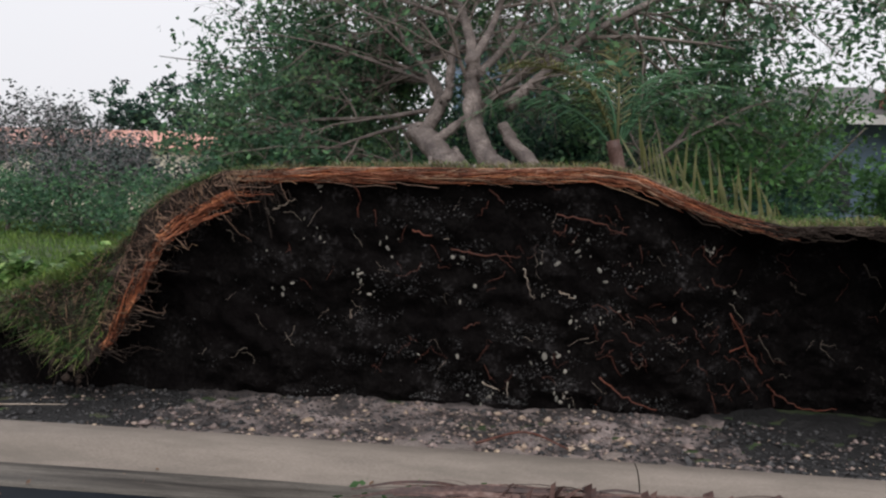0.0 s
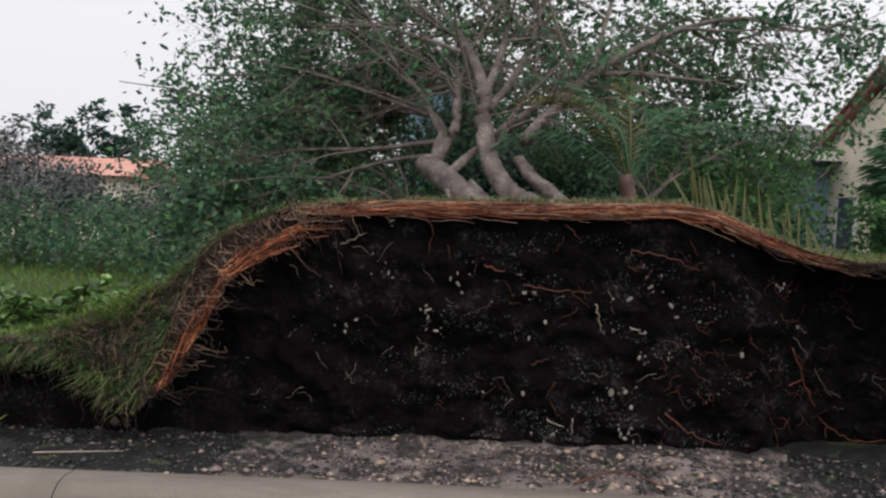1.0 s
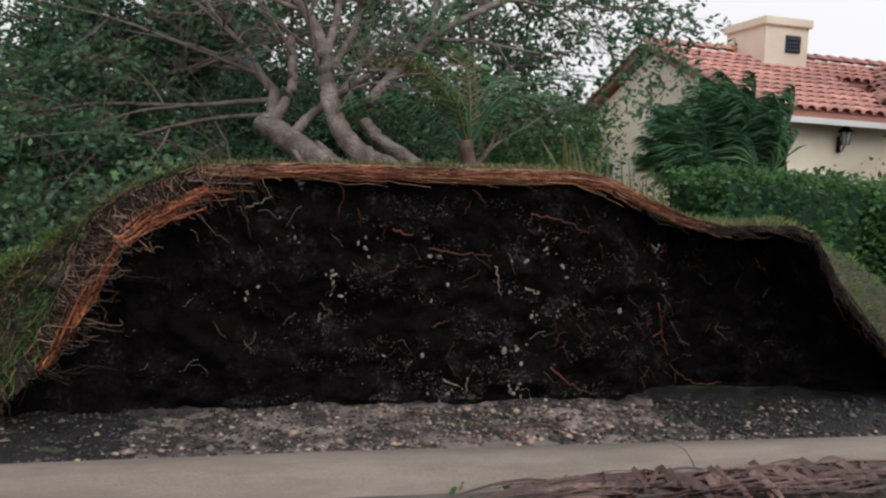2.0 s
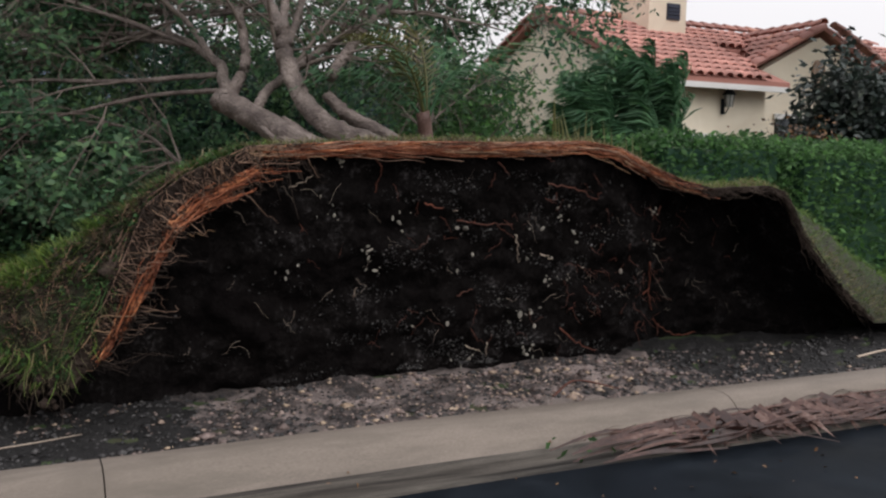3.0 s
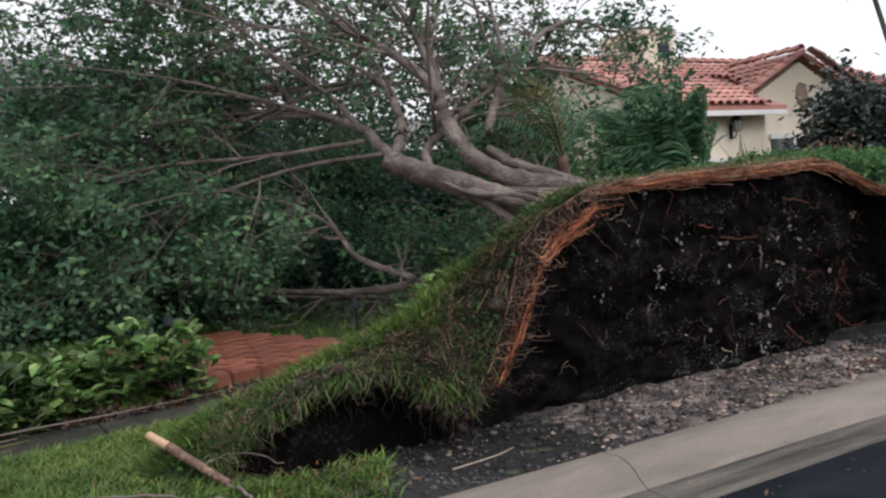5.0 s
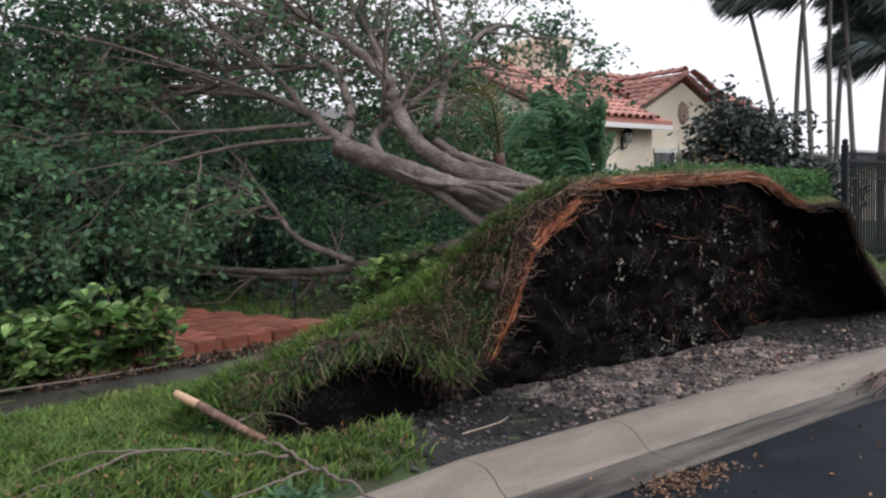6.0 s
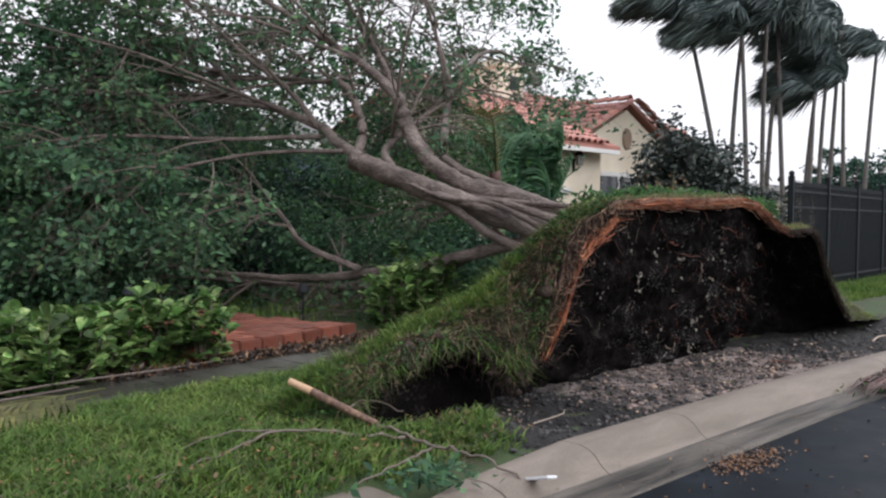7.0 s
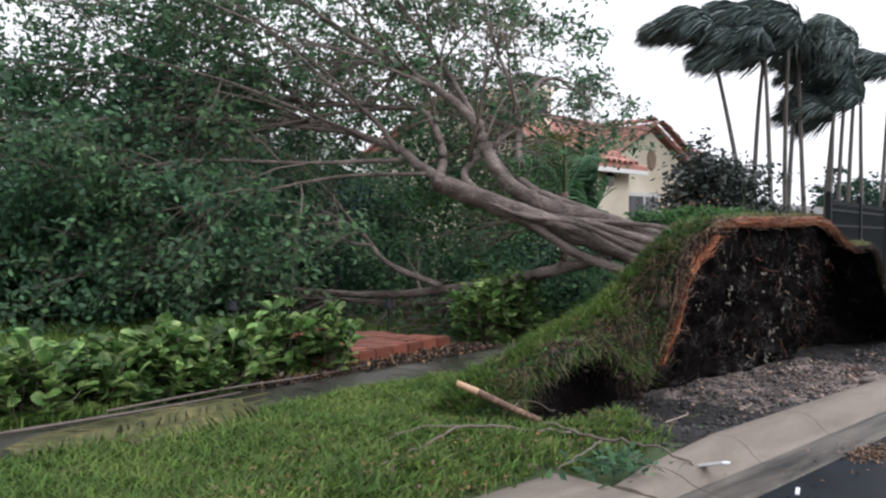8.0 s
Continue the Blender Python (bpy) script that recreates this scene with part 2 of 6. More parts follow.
M_SOILBED = surface("dark_crumbly_soil", [(0.0025, 0.002, 0.002), (0.0074, 0.0062, 0.006), (0.0227, 0.0198, 0.019)], 7.0, 60, (0.6, 0.9), 1.0, depth=0.05)
M_GRIT = surface("soil_grit", [(0.0225, 0.021, 0.021), (0.0675, 0.063, 0.0622), (0.18, 0.1725, 0.1688)], 6, 40, (0.6, 0.9), 0.3, island=0.74)

rng = np.random.default_rng(7)


# ---- mesh helpers ----
def thing(name, loc=(0, 0, 0), label="", category="", group="", kind=""):
    ob = new(name)
    ob.empty_display_size = 0.2
    ob.location = loc
    return tagged(ob, label, category, group, kind)


def link(name, mesh, material, parent=None, label="", matrix=None):
    if material and not mesh.materials:
        mesh.materials.append(material)
    ob = new(name, mesh)
    if parent is not None:
        ob.parent = parent
    if matrix is not None:
        ob.matrix_basis = matrix
    if label:
        ob["label"] = label
    return ob


def part(name, bm, material, parent=None, label="", matrix=None, smooth=False):
    mesh = bpy.data.meshes.new(name)
    bm.to_mesh(mesh)
    bm.free()
    if smooth:
        mesh.polygons.foreach_set("use_smooth", [True] * len(mesh.polygons))
    return link(name, mesh, material, parent, label, matrix)


def raw_mesh(name, verts, faces, smooth=False):
    """A mesh from arrays of places and of faces with equal corners."""
    verts, faces = np.asarray(verts, dtype=np.float32), np.asarray(faces, dtype=np.int32)
    mesh = bpy.data.meshes.new(name)
    mesh.vertices.add(len(verts))
    mesh.vertices.foreach_set("co", verts.ravel())
    k = faces.shape[1]
    mesh.loops.add(faces.size)
    mesh.loops.foreach_set("vertex_index", faces.ravel())
    mesh.polygons.add(len(faces))
    mesh.polygons.foreach_set("loop_start", np.arange(0, faces.size, k, dtype=np.int32))
    mesh.polygons.foreach_set("loop_total", np.full(len(faces), k, dtype=np.int32))
    if smooth:
        mesh.polygons.foreach_set("use_smooth", np.ones(len(faces), dtype=bool))
    mesh.update(calc_edges=True)
    return mesh


def cloud(name, verts, faces, material, parent=None, label="", smooth=False):
    return link(name, raw_mesh(name, verts, faces, smooth), material, parent, label)


def add_box(bm, x0, x1, y0, y1, z0, z1, bevel=0.0):
    r = bmesh.ops.create_cube(bm, size=1, matrix=Matrix.LocRotScale(((x0 + x1) / 2, (y0 + y1) / 2, (z0 + z1) / 2), None, (x1 - x0, y1 - y0, z1 - z0)))
    if bevel:
        es = list({e for v in r["verts"] for e in v.link_edges})
        bmesh.ops.bevel(bm, geom=es, offset=bevel, segments=2, affect='EDGES')
    return r["verts"]


def box(x0, x1, y0, y1, z0, z1, bevel=0.0):
    bm = bmesh.new()
    add_box(bm, x0, x1, y0, y1, z0, z1, bevel)
    return bm


def prism(points, axis, a, b):
    """A solid with the outline points (two coordinates each) drawn out along an axis from a to b."""
    bm = bmesh.new()
    def place(p, s):
        return {"x": (s, p[0], p[1]), "y": (p[0], s, p[1]), "z": (p[0], p[1], s)}[axis]
    lo, hi = [bm.verts.new(place(p, a)) for p in points], [bm.verts.new(place(p, b)) for p in points]
    n = len(points)
    bm.faces.new(lo)
    bm.faces.new(hi[::-1])
    for i in range(n):
        bm.faces.new((lo[i], hi[i], hi[(i + 1) % n], lo[(i + 1) % n]))
    bmesh.ops.recalc_face_normals(bm, faces=bm.faces)
    return bm


def smooth_path(points, steps):
    """Points along a rounded line through the given ones (Catmull-Rom)."""
    p = [np.array(q, dtype=float) for q in points]
    p = [2 * p[0] - p[1]] + p + [2 * p[-1] - p[-2]]
    out = []
    for i in range(1, len(p) - 2):
        for s in range(steps):
            t = s / steps
            out.append(0.5 * (2 * p[i] + (p[i + 1] - p[i - 1]) * t + (2 * p[i - 1] - 5 * p[i] + 4 * p[i + 1] - p[i + 2]) * t * t
                              + (3 * p[i] - p[i - 1] - 3 * p[i + 1] + p[i + 2]) * t ** 3))
    out.append(p[-2])
    return np.array(out)


def tube_arrays(path, r0, r1, sides=6, wobble=0.0, lump=0.0):
    path = np.asarray(path, dtype=float)
    n = len(path)
    if wobble:
        path = path.copy()
        path[1:-1] += rng.normal(0, wobble, (n - 2, 3))
    path = np.vstack([path[:1], path, path[-1:]])
    tan = np.gradient(path, axis=0)
    tan[0], tan[-1] = tan[2], tan[-3]
    n += 2
    tan /= np.linalg.norm(tan, axis=1)[:, None] + 1e-9
    ref = np.where(np.abs(tan[:, 2:3]) > 0.9, np.array([[1.0, 0, 0]]), np.array([[0, 0, 1.0]]))
    u = np.cross(tan, ref)
    u /= np.linalg.norm(u, axis=1)[:, None] + 1e-9
    v = np.cross(tan, u)
    a = np.linspace(0, 2 * math.pi, sides, endpoint=False)
    rad = np.concatenate([[r0 * 0.02], np.linspace(r0, r1, n - 2), [r1 * 0.02]])[:, None] * np.ones((n, sides))
    if lump:
        rad = rad * (1 + lump * np.sin(a[None, :] * 3 + np.linspace(0, 5, n)[:, None]) * 0.5 + rng.normal(0, lump * 0.35, (n, sides)))
    verts = path[:, None, :] + rad[:, :, None] * (np.cos(a)[None, :, None] * u[:, None, :] + np.sin(a)[None, :, None] * v[:, None, :])
    i, j = np.meshgrid(np.arange(n - 1), np.arange(sides), indexing="ij")
    j2 = (j + 1) % sides
    faces = np.stack([i * sides + j, i * sides + j2, (i + 1) * sides + j2, (i + 1) * sides + j], -1).reshape(-1, 4)
    return verts.reshape(-1, 3), faces


def join_arrays(chunks):
    vs, fs, base = [], [], 0
    for v, f in chunks:
        vs.append(v)
        fs.append(f + base)
        base += len(v)
    return np.vstack(vs), np.vstack(fs)


def tubes(name, paths, material, parent=None, label="", sides=5):
    """paths: (points, start radius, end radius)."""
    v, f = join_arrays([tube_arrays(p, a, b, sides) for p, a, b in paths])
    return cloud(name, v, f, material, parent, label, smooth=True)


def leaf_arrays(centres, size, droop=0.3, wide=0.45, facing=None, spread=1.0, aim=None):
    """Pointed leaves of four corners, bent along the middle rib, at the given places."""
    n = len(centres)
    d = rng.normal(0, 1, (n, 3))
    d[:, 2] = d[:, 2] * 0.6 - droop
    if aim is not None:
        d = d * spread + np.asarray(aim)
    d /= np.linalg.norm(d, axis=1)[:, None]
    s = rng.normal(0, 1, (n, 3))
    if facing is not None:
        s = np.cross(d, np.asarray(facing) + rng.normal(0, 0.45, (n, 3)))
    else:
        s = np.cross(d, s)
    s /= np.linalg.norm(s, axis=1)[:, None] + 1e-9
    up = np.cross(s, d)
    L = (size * rng.uniform(0.6, 1.25, n))[:, None]
    a = centres
    b = centres + d * L * 0.5 + s * L * wide * 0.5 + up * L * 0.06
    c = centres + d * L
    e = centres + d * L * 0.5 - s * L * wide * 0.5 + up * L * 0.06
    verts = np.stack([a, b, c, e], 1).reshape(-1, 3)
    k = np.arange(n)[:, None] * 4
    faces = np.concatenate([k + np.array([[0, 1, 2]]), k + np.array([[0, 2, 3]])], 1).reshape(-1, 3)
    return verts, faces


def blade_arrays(roots, height, width, lean=0.5, normal=None, wind=(-0.25, 0.0, 0.0)):
    """Bent grass blades of three faces."""
    n = len(roots)
    h = (height * rng.uniform(0.5, 1.3, n))[:, None]
    az = rng.uniform(0, 2 * math.pi, n)
    out = np.stack([np.cos(az), np.sin(az), np.zeros(n)], 1)
    up = np.tile(np.array([[0, 0, 1.0]]), (n, 1)) if normal is None else normal
    ln = (lean * rng.uniform(0.2, 1.4, n))[:, None]
    side = np.stack([-np.sin(az + 0.6), np.cos(az + 0.6), np.zeros(n)], 1) * width * rng.uniform(0.6, 1.3, n)[:, None]
    mid = roots + up * h * 0.55 + (out * ln + np.array(wind)) * h * 0.35
    tip = roots + up * h * 0.85 + (out * ln + np.array(wind)) * h * 1.0
    verts = np.stack([roots - side * 0.5, roots + side * 0.5, mid + side * 0.4, mid - side * 0.4, tip], 1).reshape(-1, 3)
    k = np.arange(n)[:, None] * 5
    faces = np.concatenate([k + np.array([[0, 1, 2]]), k + np.array([[0, 2, 3]]), k + np.array([[3, 2, 4]])], 1).reshape(-1, 3)
    return verts, faces


ROCK_V = np.array([(0, 0, 1), (0.9, 0, 0.2), (0.28, 0.85, 0.2), (-0.72, 0.53, 0.2), (-0.72, -0.53, 0.2), (0.28, -0.85, 0.2), (0, 0, -0.7)])
ROCK_F = np.array([(0, 1, 2), (0, 2, 3), (0, 3, 4), (0, 4, 5), (0, 5, 1), (6, 2, 1), (6, 3, 2), (6, 4, 3), (6, 5, 4), (6, 1, 5)])


def rock_arrays(centres, size, flat=0.6):
    n = len(centres)
    az = rng.uniform(0, 2 * math.pi, n)
    c, s = np.cos(az)[:, None], np.sin(az)[:, None]
    base = ROCK_V[None] * rng.uniform(0.6, 1.3, (n, 7, 3))
    base[:, :, 2] *= flat
    x = base[:, :, 0] * c - base[:, :, 1] * s
    y = base[:, :, 0] * s + base[:, :, 1] * c
    sz = np.asarray(size).reshape(-1, 1) * np.ones((n, 1))
    verts = np.stack([x * sz, y * sz, base[:, :, 2] * sz], -1) + centres[:, None, :]
    faces = (np.arange(n)[:, None, None] * 7 + ROCK_F[None]).reshape(-1, 3)
    return verts.reshape(-1, 3), faces


def fbm(x, y, scale, seed=0.0, octaves=3):
    """Smooth noise on arrays, about -1 to 1."""
    out, amp, tot = 0.0, 1.0, 0.0
    for o in range(octaves):
        k = scale * 2 ** o
        a = np.sin(x * k * 1.7 + seed + 1.3 * np.sin(y * k * 1.1 + seed * 2.1)) * np.cos(y * k * 1.9 - seed * 1.7 + 1.1 * np.sin(x * k * 0.9 + 0.5))
        out = out + amp * a
        tot += amp
        amp *= 0.55
    return out / tot


# ---- ground ----
def kerb_y(x):
    """The line of the kerb's back edge."""
    return 4.04 - 0.035 * np.clip(np.asarray(x, dtype=float) + 1.2, 0, 30)


PIT_X1 = 4.4


def ground_z(x, y):
    x, y = np.asarray(x, dtype=float), np.asarray(y, dtype=float)
    lawn = 0.10 + 0.02 * fbm(x, y, 0.9) + 0.008 * fbm(x, y, 4.0, 2.0)
    lawn = lawn - 0.10 * np.clip((4.75 - y) / 0.45, 0, 1) * (x < -3.0) * np.clip((-3.0 - x) / 1.0, 0, 1)
    inx = np.clip((x + 3.45 + 0.62 * np.clip((y - 4.75) / 0.2, 0, 1)) / 0.35, 0, 1) * np.clip((PIT_X1 - x) / 0.5, 0, 1)
    pit = inx * np.clip((6.3 - y) / 0.4, 0, 1)
    floor_z = -0.03 + 0.10 * np.clip((4.45 - y) / 0.4, 0, 1) + 0.02 * fbm(x, y, 2.6, 1.0)
    z = lawn * (1 - pit) + floor_z * pit
    return np.where(y < kerb_y(x) - 0.02, -0.12, z)


def sheet(name, xs, ys, zf, material, parent=None):
    gx, gy = np.meshgrid(xs, ys, indexing="ij")
    v = np.stack([gx, gy, zf(gx, gy)], -1).reshape(-1, 3)
    i, j = np.meshgrid(np.arange(len(xs) - 1), np.arange(len(ys) - 1), indexing="ij")
    n = len(ys)
    f = np.stack([i * n + j, (i + 1) * n + j, (i + 1) * n + j + 1, i * n + j + 1], -1).reshape(-1, 4)
    return cloud(name, v, f, material, parent, smooth=True)


gx_line = np.concatenate([[-1500, -400, -120, -50, -25, -15], np.arange(-10, 6.01, 0.12), [7, 9, 12, 16, 22, 40, 90, 300, 1500]])
gy_line = np.concatenate([[-1500, -300, -60, -10, 0, 3.4], np.arange(3.9, 8.0, 0.08), np.arange(8.2, 16, 0.5), [18, 24, 34, 60, 130, 400, 1500]])
ground = sheet("ground", gx_line, gy_line, ground_z, M_LAWN)
tagged(ground, "green lawn ground with dark soil beneath the grass", "ground", kind="structure")

road = part("road", box(-120, 120, -9, 3.56, -0.1, 0.0), M_ASPHALT)
tagged(road, "dark wet asphalt road with its bluish sheen put into the colour", "road", kind="structure")


def kerb_profile(x, k):
    """Cross-section of kerb and gutter, back to front, at the place x; k: how high the kerb stands, 0 to 1."""
    y = float(kerb_y(x))
    h = 0.018 + 0.112 * k
    return [(y, -0.12), (y, h - 0.012), (y - 0.018, h), (y - 0.13, h + 0.002), (y - 0.18, h - 0.010), (y - 0.225, h * 0.72), (y - 0.265, h * 0.36 + 0.004), (y - 0.31, 0.018),
            (y - 0.40, 0.008), (y - 0.50, 0.006), (y - 0.56, 0.004), (y - 0.56, -0.12)]


def kerb_stone(x0, x1, k0=1.0, k1=1.0, material=None):
    n = max(2, int((x1 - x0) / 0.25) + 1)
    bm = bmesh.new()
    rings = []
    for i in range(n):
        s = i / (n - 1)
        x = x0 + (x1 - x0) * s
        rings.append([bm.verts.new((x, y, z)) for y, z in kerb_profile(x, k0 + (k1 - k0) * s)])
    m = len(rings[0])
    for a, b in zip(rings[:-1], rings[1:]):
        for j in range(m - 1):
            f = bm.faces.new((a[j], a[j + 1], b[j + 1], b[j]))
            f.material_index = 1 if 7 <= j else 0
    for ring in (rings[0][::-1], rings[-1]):
        bm.faces.new([bm.verts.new(v.co) for v in ring])
    bmesh.ops.recalc_face_normals(bm, faces=bm.faces)
    return bm


kerb = thing("kerb", (0, 0, 0), "pale concrete roll kerb with a wet gutter beside the road", "kerb", kind="structure")
kerb_joints = [-4.33, -3.62, -2.62, 0.50, 3.55, 6.6, 9.6, 12.6, 15.6, 18.6, 24, 40, 80]
for xa, xb in zip(kerb_joints[:-1], kerb_joints[1:]):
    k0 = 0.55 if xa < -4.3 else 1.0
    ob = part("kerb_section", kerb_stone(xa + 0.003, xb - 0.003, k0, 1.0), M_CONCRETE, kerb, smooth=True)
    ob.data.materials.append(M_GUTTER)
nose = part("kerb_nose", kerb_stone(-4.62, -4.337, 0.12, 0.55), M_CONCRETE, kerb, smooth=True)
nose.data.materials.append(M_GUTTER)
ribbon = part("gutter_ribbon", prism([(3.48, -0.12), (3.48, 0.004), (4.34, 0.026), (4.40, 0.02), (4.42, -0.12)], "x", -60, -4.625), M_CONCRETE, kerb)


# ---- the fallen tree's root plate ----
fallen_tree = thing("fallen_tree", (0, 5.6, 0), "uprooted fallen tree with its root plate upright beside the kerb", "tree")
BACK = Matrix.Translation((0, -5.6, 0))


def tree_part(name, verts, faces, material, parent=None, label="", smooth=False):
    """A part of the tree, given in world places."""
    ob = cloud(name, verts, faces, material, parent or fallen_tree, label, smooth)
    if parent is None:
        ob.matrix_basis = BACK
    return ob


RIM_X = [-4.5, -4.2, -3.9, -3.5, -3.1, -2.92, -2.76, -2.60, -2.46, -2.32, -2.12, -1.8, -1.2, -0.3, 0.33, 0.6, 0.8, 1.1, 1.4, 1.9, 2.1, 2.3, 2.6, 2.85, 3.15, 4.3]
RIM_Z = [0.08, 0.2, 0.40, 0.53, 0.49, 0.32, 0.23, 0.44, 0.76, 1.10, 1.26, 1.41, 1.45, 1.465, 1.49, 1.45, 1.36, 1.25, 1.195, 1.215, 1.17, 0.85, 0.55, 0.35, 0.14, 0.08]
RIDGE_X = [-4.5, -4.1, -3.5, -3.3, -3.0, -2.76, -2.47, -2.25, -2.06, -1.85, -1.6, -1.1, 0.33, 0.6, 0.8, 1.1, 1.4, 2.1, 2.5, 3.0, 3.5, 3.9, 4.3]
RIDGE_Z = [0.08, 0.35, 0.52, 0.575, 0.69, 0.82, 1.00, 1.15, 1.26, 1.35, 1.41, 1.45, 1.49, 1.45, 1.36, 1.25, 1.2, 1.21, 1.12, 0.90, 0.58, 0.30, 0.08]


def rim_z(x):
    x = np.asarray(x, dtype=float)
    return np.interp(x, RIM_X, RIM_Z) + 0.014 * fbm(x, x * 0, 7.0, 3.0) + 0.05 * np.clip((-2.7 - x) / 0.3, 0, 1) * fbm(x, x * 0, 9.0, 1.0)


def rim_y(x):
    x = np.asarray(x, dtype=float)
    return 4.99 + 0.09 * np.clip((-2.5 - x) / 0.8, 0, 1) + 0.03 * fbm(x, x * 0 + 1, 4.0, 5.0)


def face_y(x, z):
    """How far back the torn soil face stands."""
    x, z = np.asarray(x, dtype=float), np.asarray(z, dtype=float)
    y = 5.02 + 0.29 * (1.45 - z)
    y = y + 0.38 * np.clip((-2.35 - x) / 0.5, 0, 1) - 0.25 * np.clip((-3.1 - x) / 0.5, 0, 1) + 0.30 * np.clip((x - 1.05) / 0.35, 0, 1) * np.clip((3.0 - x) / 0.6, 0, 1)
    return y


def sod_point(x, v):
    """The grassy upper side: v runs from the front rim over the ridge to the lawn behind."""
    zr, zf, yf = np.interp(x, RIDGE_X, RIDGE_Z), rim_z(x), rim_y(x)
    a = np.clip(v / 0.4, 0, 1)
    b = np.clip((v - 0.4) / 0.6, 0, 1)
    e = np.sin(a * math.pi / 2)
    z = zf + (zr - zf) * e
    side = np.clip((x + 0.6) / 1.8, 0, 1)
    y = yf + (0.28 + 0.30 * side) * a ** 1.2
    back = 0.5 + 0.5 * np.cos(b * math.pi)
    z = 0.07 + (z - 0.07) * np.where(v > 0.4, back, 1)
    y = y + b * (0.55 + 1.05 * side)
    hump = (0.030 * fbm(x, v * 2, 3.0, 4.0) + 0.028 * fbm(x, v * 2, 8.0, 2.0) + 0.016 * fbm(x, v * 2.5, 19.0, 6.0)) * np.clip(v / 0.06, 0, 1)
    return np.stack([x, y, z + hump], -1)


def grid_faces(n, m):
    i, j = np.meshgrid(np.arange(n - 1), np.arange(m - 1), indexing="ij")
    return np.stack([i * m + j, (i + 1) * m + j, (i + 1) * m + j + 1, i * m + j + 1], -1).reshape(-1, 4)


sx, sv = np.meshgrid(np.arange(-4.5, 4.31, 0.035), np.concatenate([np.linspace(0, 0.4, 14), np.linspace(0.45, 1, 12)]), indexing="ij")
sod = tree_part("sod", sod_point(sx, sv).reshape(-1, 3), grid_faces(*sx.shape), M_TURF, label="torn slab of green turf", smooth=True)

# the torn soil
fx, fv = np.meshgrid(np.arange(-4.14, 3.3, 0.022), np.linspace(0, 1, 62), indexing="ij")
ztop, zbot = rim_z(fx) - 0.02, -0.10
fz = ztop + (zbot - ztop) * fv
fy = face_y(fx, fz)
lumps = np.array([noise.fractal(Vector((a * 3.0, 0.3, b * 4.2)), 0.75, 2.1, 5) for a, b in zip(fx.ravel(), fz.ravel())]).reshape(fx.shape)
soil_noise = 0.030 * fbm(fx, fz, 3.2, 2.0) + 0.020 * fbm(fx, fz, 9.0, 7.0) + 0.065 * lumps + rng.normal(0, 0.006, fx.shape)
fy = np.minimum(fy + soil_noise * np.clip(fv / 0.08, 0, 1), np.where(fx < -2.2, 5.34, 6.2))
fy = np.where(fv == 0, rim_y(fx) + 0.02, fy)
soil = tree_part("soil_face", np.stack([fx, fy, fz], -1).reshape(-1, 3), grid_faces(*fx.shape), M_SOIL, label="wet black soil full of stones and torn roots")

# rim line with inward normals
rim_line_x = np.arange(-2.75, 3.1, 0.01)
rim_pts = np.stack([rim_line_x, np.interp(rim_line_x, RIM_X, RIM_Z)], -1)
rim_step = np.gradient(rim_pts, axis=0)
rim_step /= np.linalg.norm(rim_step, axis=1)[:, None]
rim_len = np.concatenate([[0], np.cumsum(np.linalg.norm(np.diff(rim_pts, axis=0), axis=1))])


def rim_at(s, inward, forward=0.0):
    """A place on the rim, at length s, so far inwards and towards the road."""
    x, z = np.interp(s, rim_len, rim_pts[:, 0]), np.interp(s, rim_len, rim_pts[:, 1])
    tx, tz = np.interp(s, rim_len, rim_step[:, 0]), np.interp(s, rim_len, rim_step[:, 1])
    px, pz = x + tz * inward, z - tx * inward
    return np.stack([px, np.minimum(rim_y(x), face_y(px, pz)) - 0.012 - forward, pz], -1)


def band_width(s):
    x = np.interp(s, rim_len, rim_pts[:, 0])
    return np.interp(x, [-2.7, -2.4, -2.1, -1.85, -1.55, 0.4, 0.8, 3.0], [0.10, 0.16, 0.17, 0.09, 0.045, 0.05, 0.032, 0.026])


es, ev = np.meshgrid(np.linspace(0, rim_len[-1], 420), np.linspace(0, 1, 6), indexing="ij")
edge = rim_at(es, ev * band_width(es) - 0.004, 0.012 * np.sin(ev * math.pi) + 0.008 * rng.normal(0, 1, es.shape) * (ev > 0))
tree_part("sod_edge", edge.reshape(-1, 3), grid_faces(*es.shape), M_SOILEDGE, label="grey fibrous cut edge of the turf")


def strands(name, count, s0, s1, inward, length, radius, material, label, wander=0.02):
    chunks = []
    for _ in range(count):
        a = rng.uniform(s0, s1)
        L = length * rng.uniform(0.4, 1.3)
        k = 9
        s = np.clip(np.linspace(a, a + L, k), 0, rim_len[-1])
        off = inward(a) + np.cumsum(rng.normal(0, wander * 0.5, k)) + np.linspace(0, rng.normal(0, wander), k)
        p = rim_at(s, np.maximum(off, 0.0), 0.012 + rng.uniform(0, 0.035) + np.cumsum(rng.normal(0, 0.004, k)))
        r = radius * rng.uniform(0.5, 1.5)
        chunks.append(tube_arrays(p, r, r * 0.5, 4))
    v, f = join_arrays(chunks)
    return tree_part(name, v, f, material, label=label)


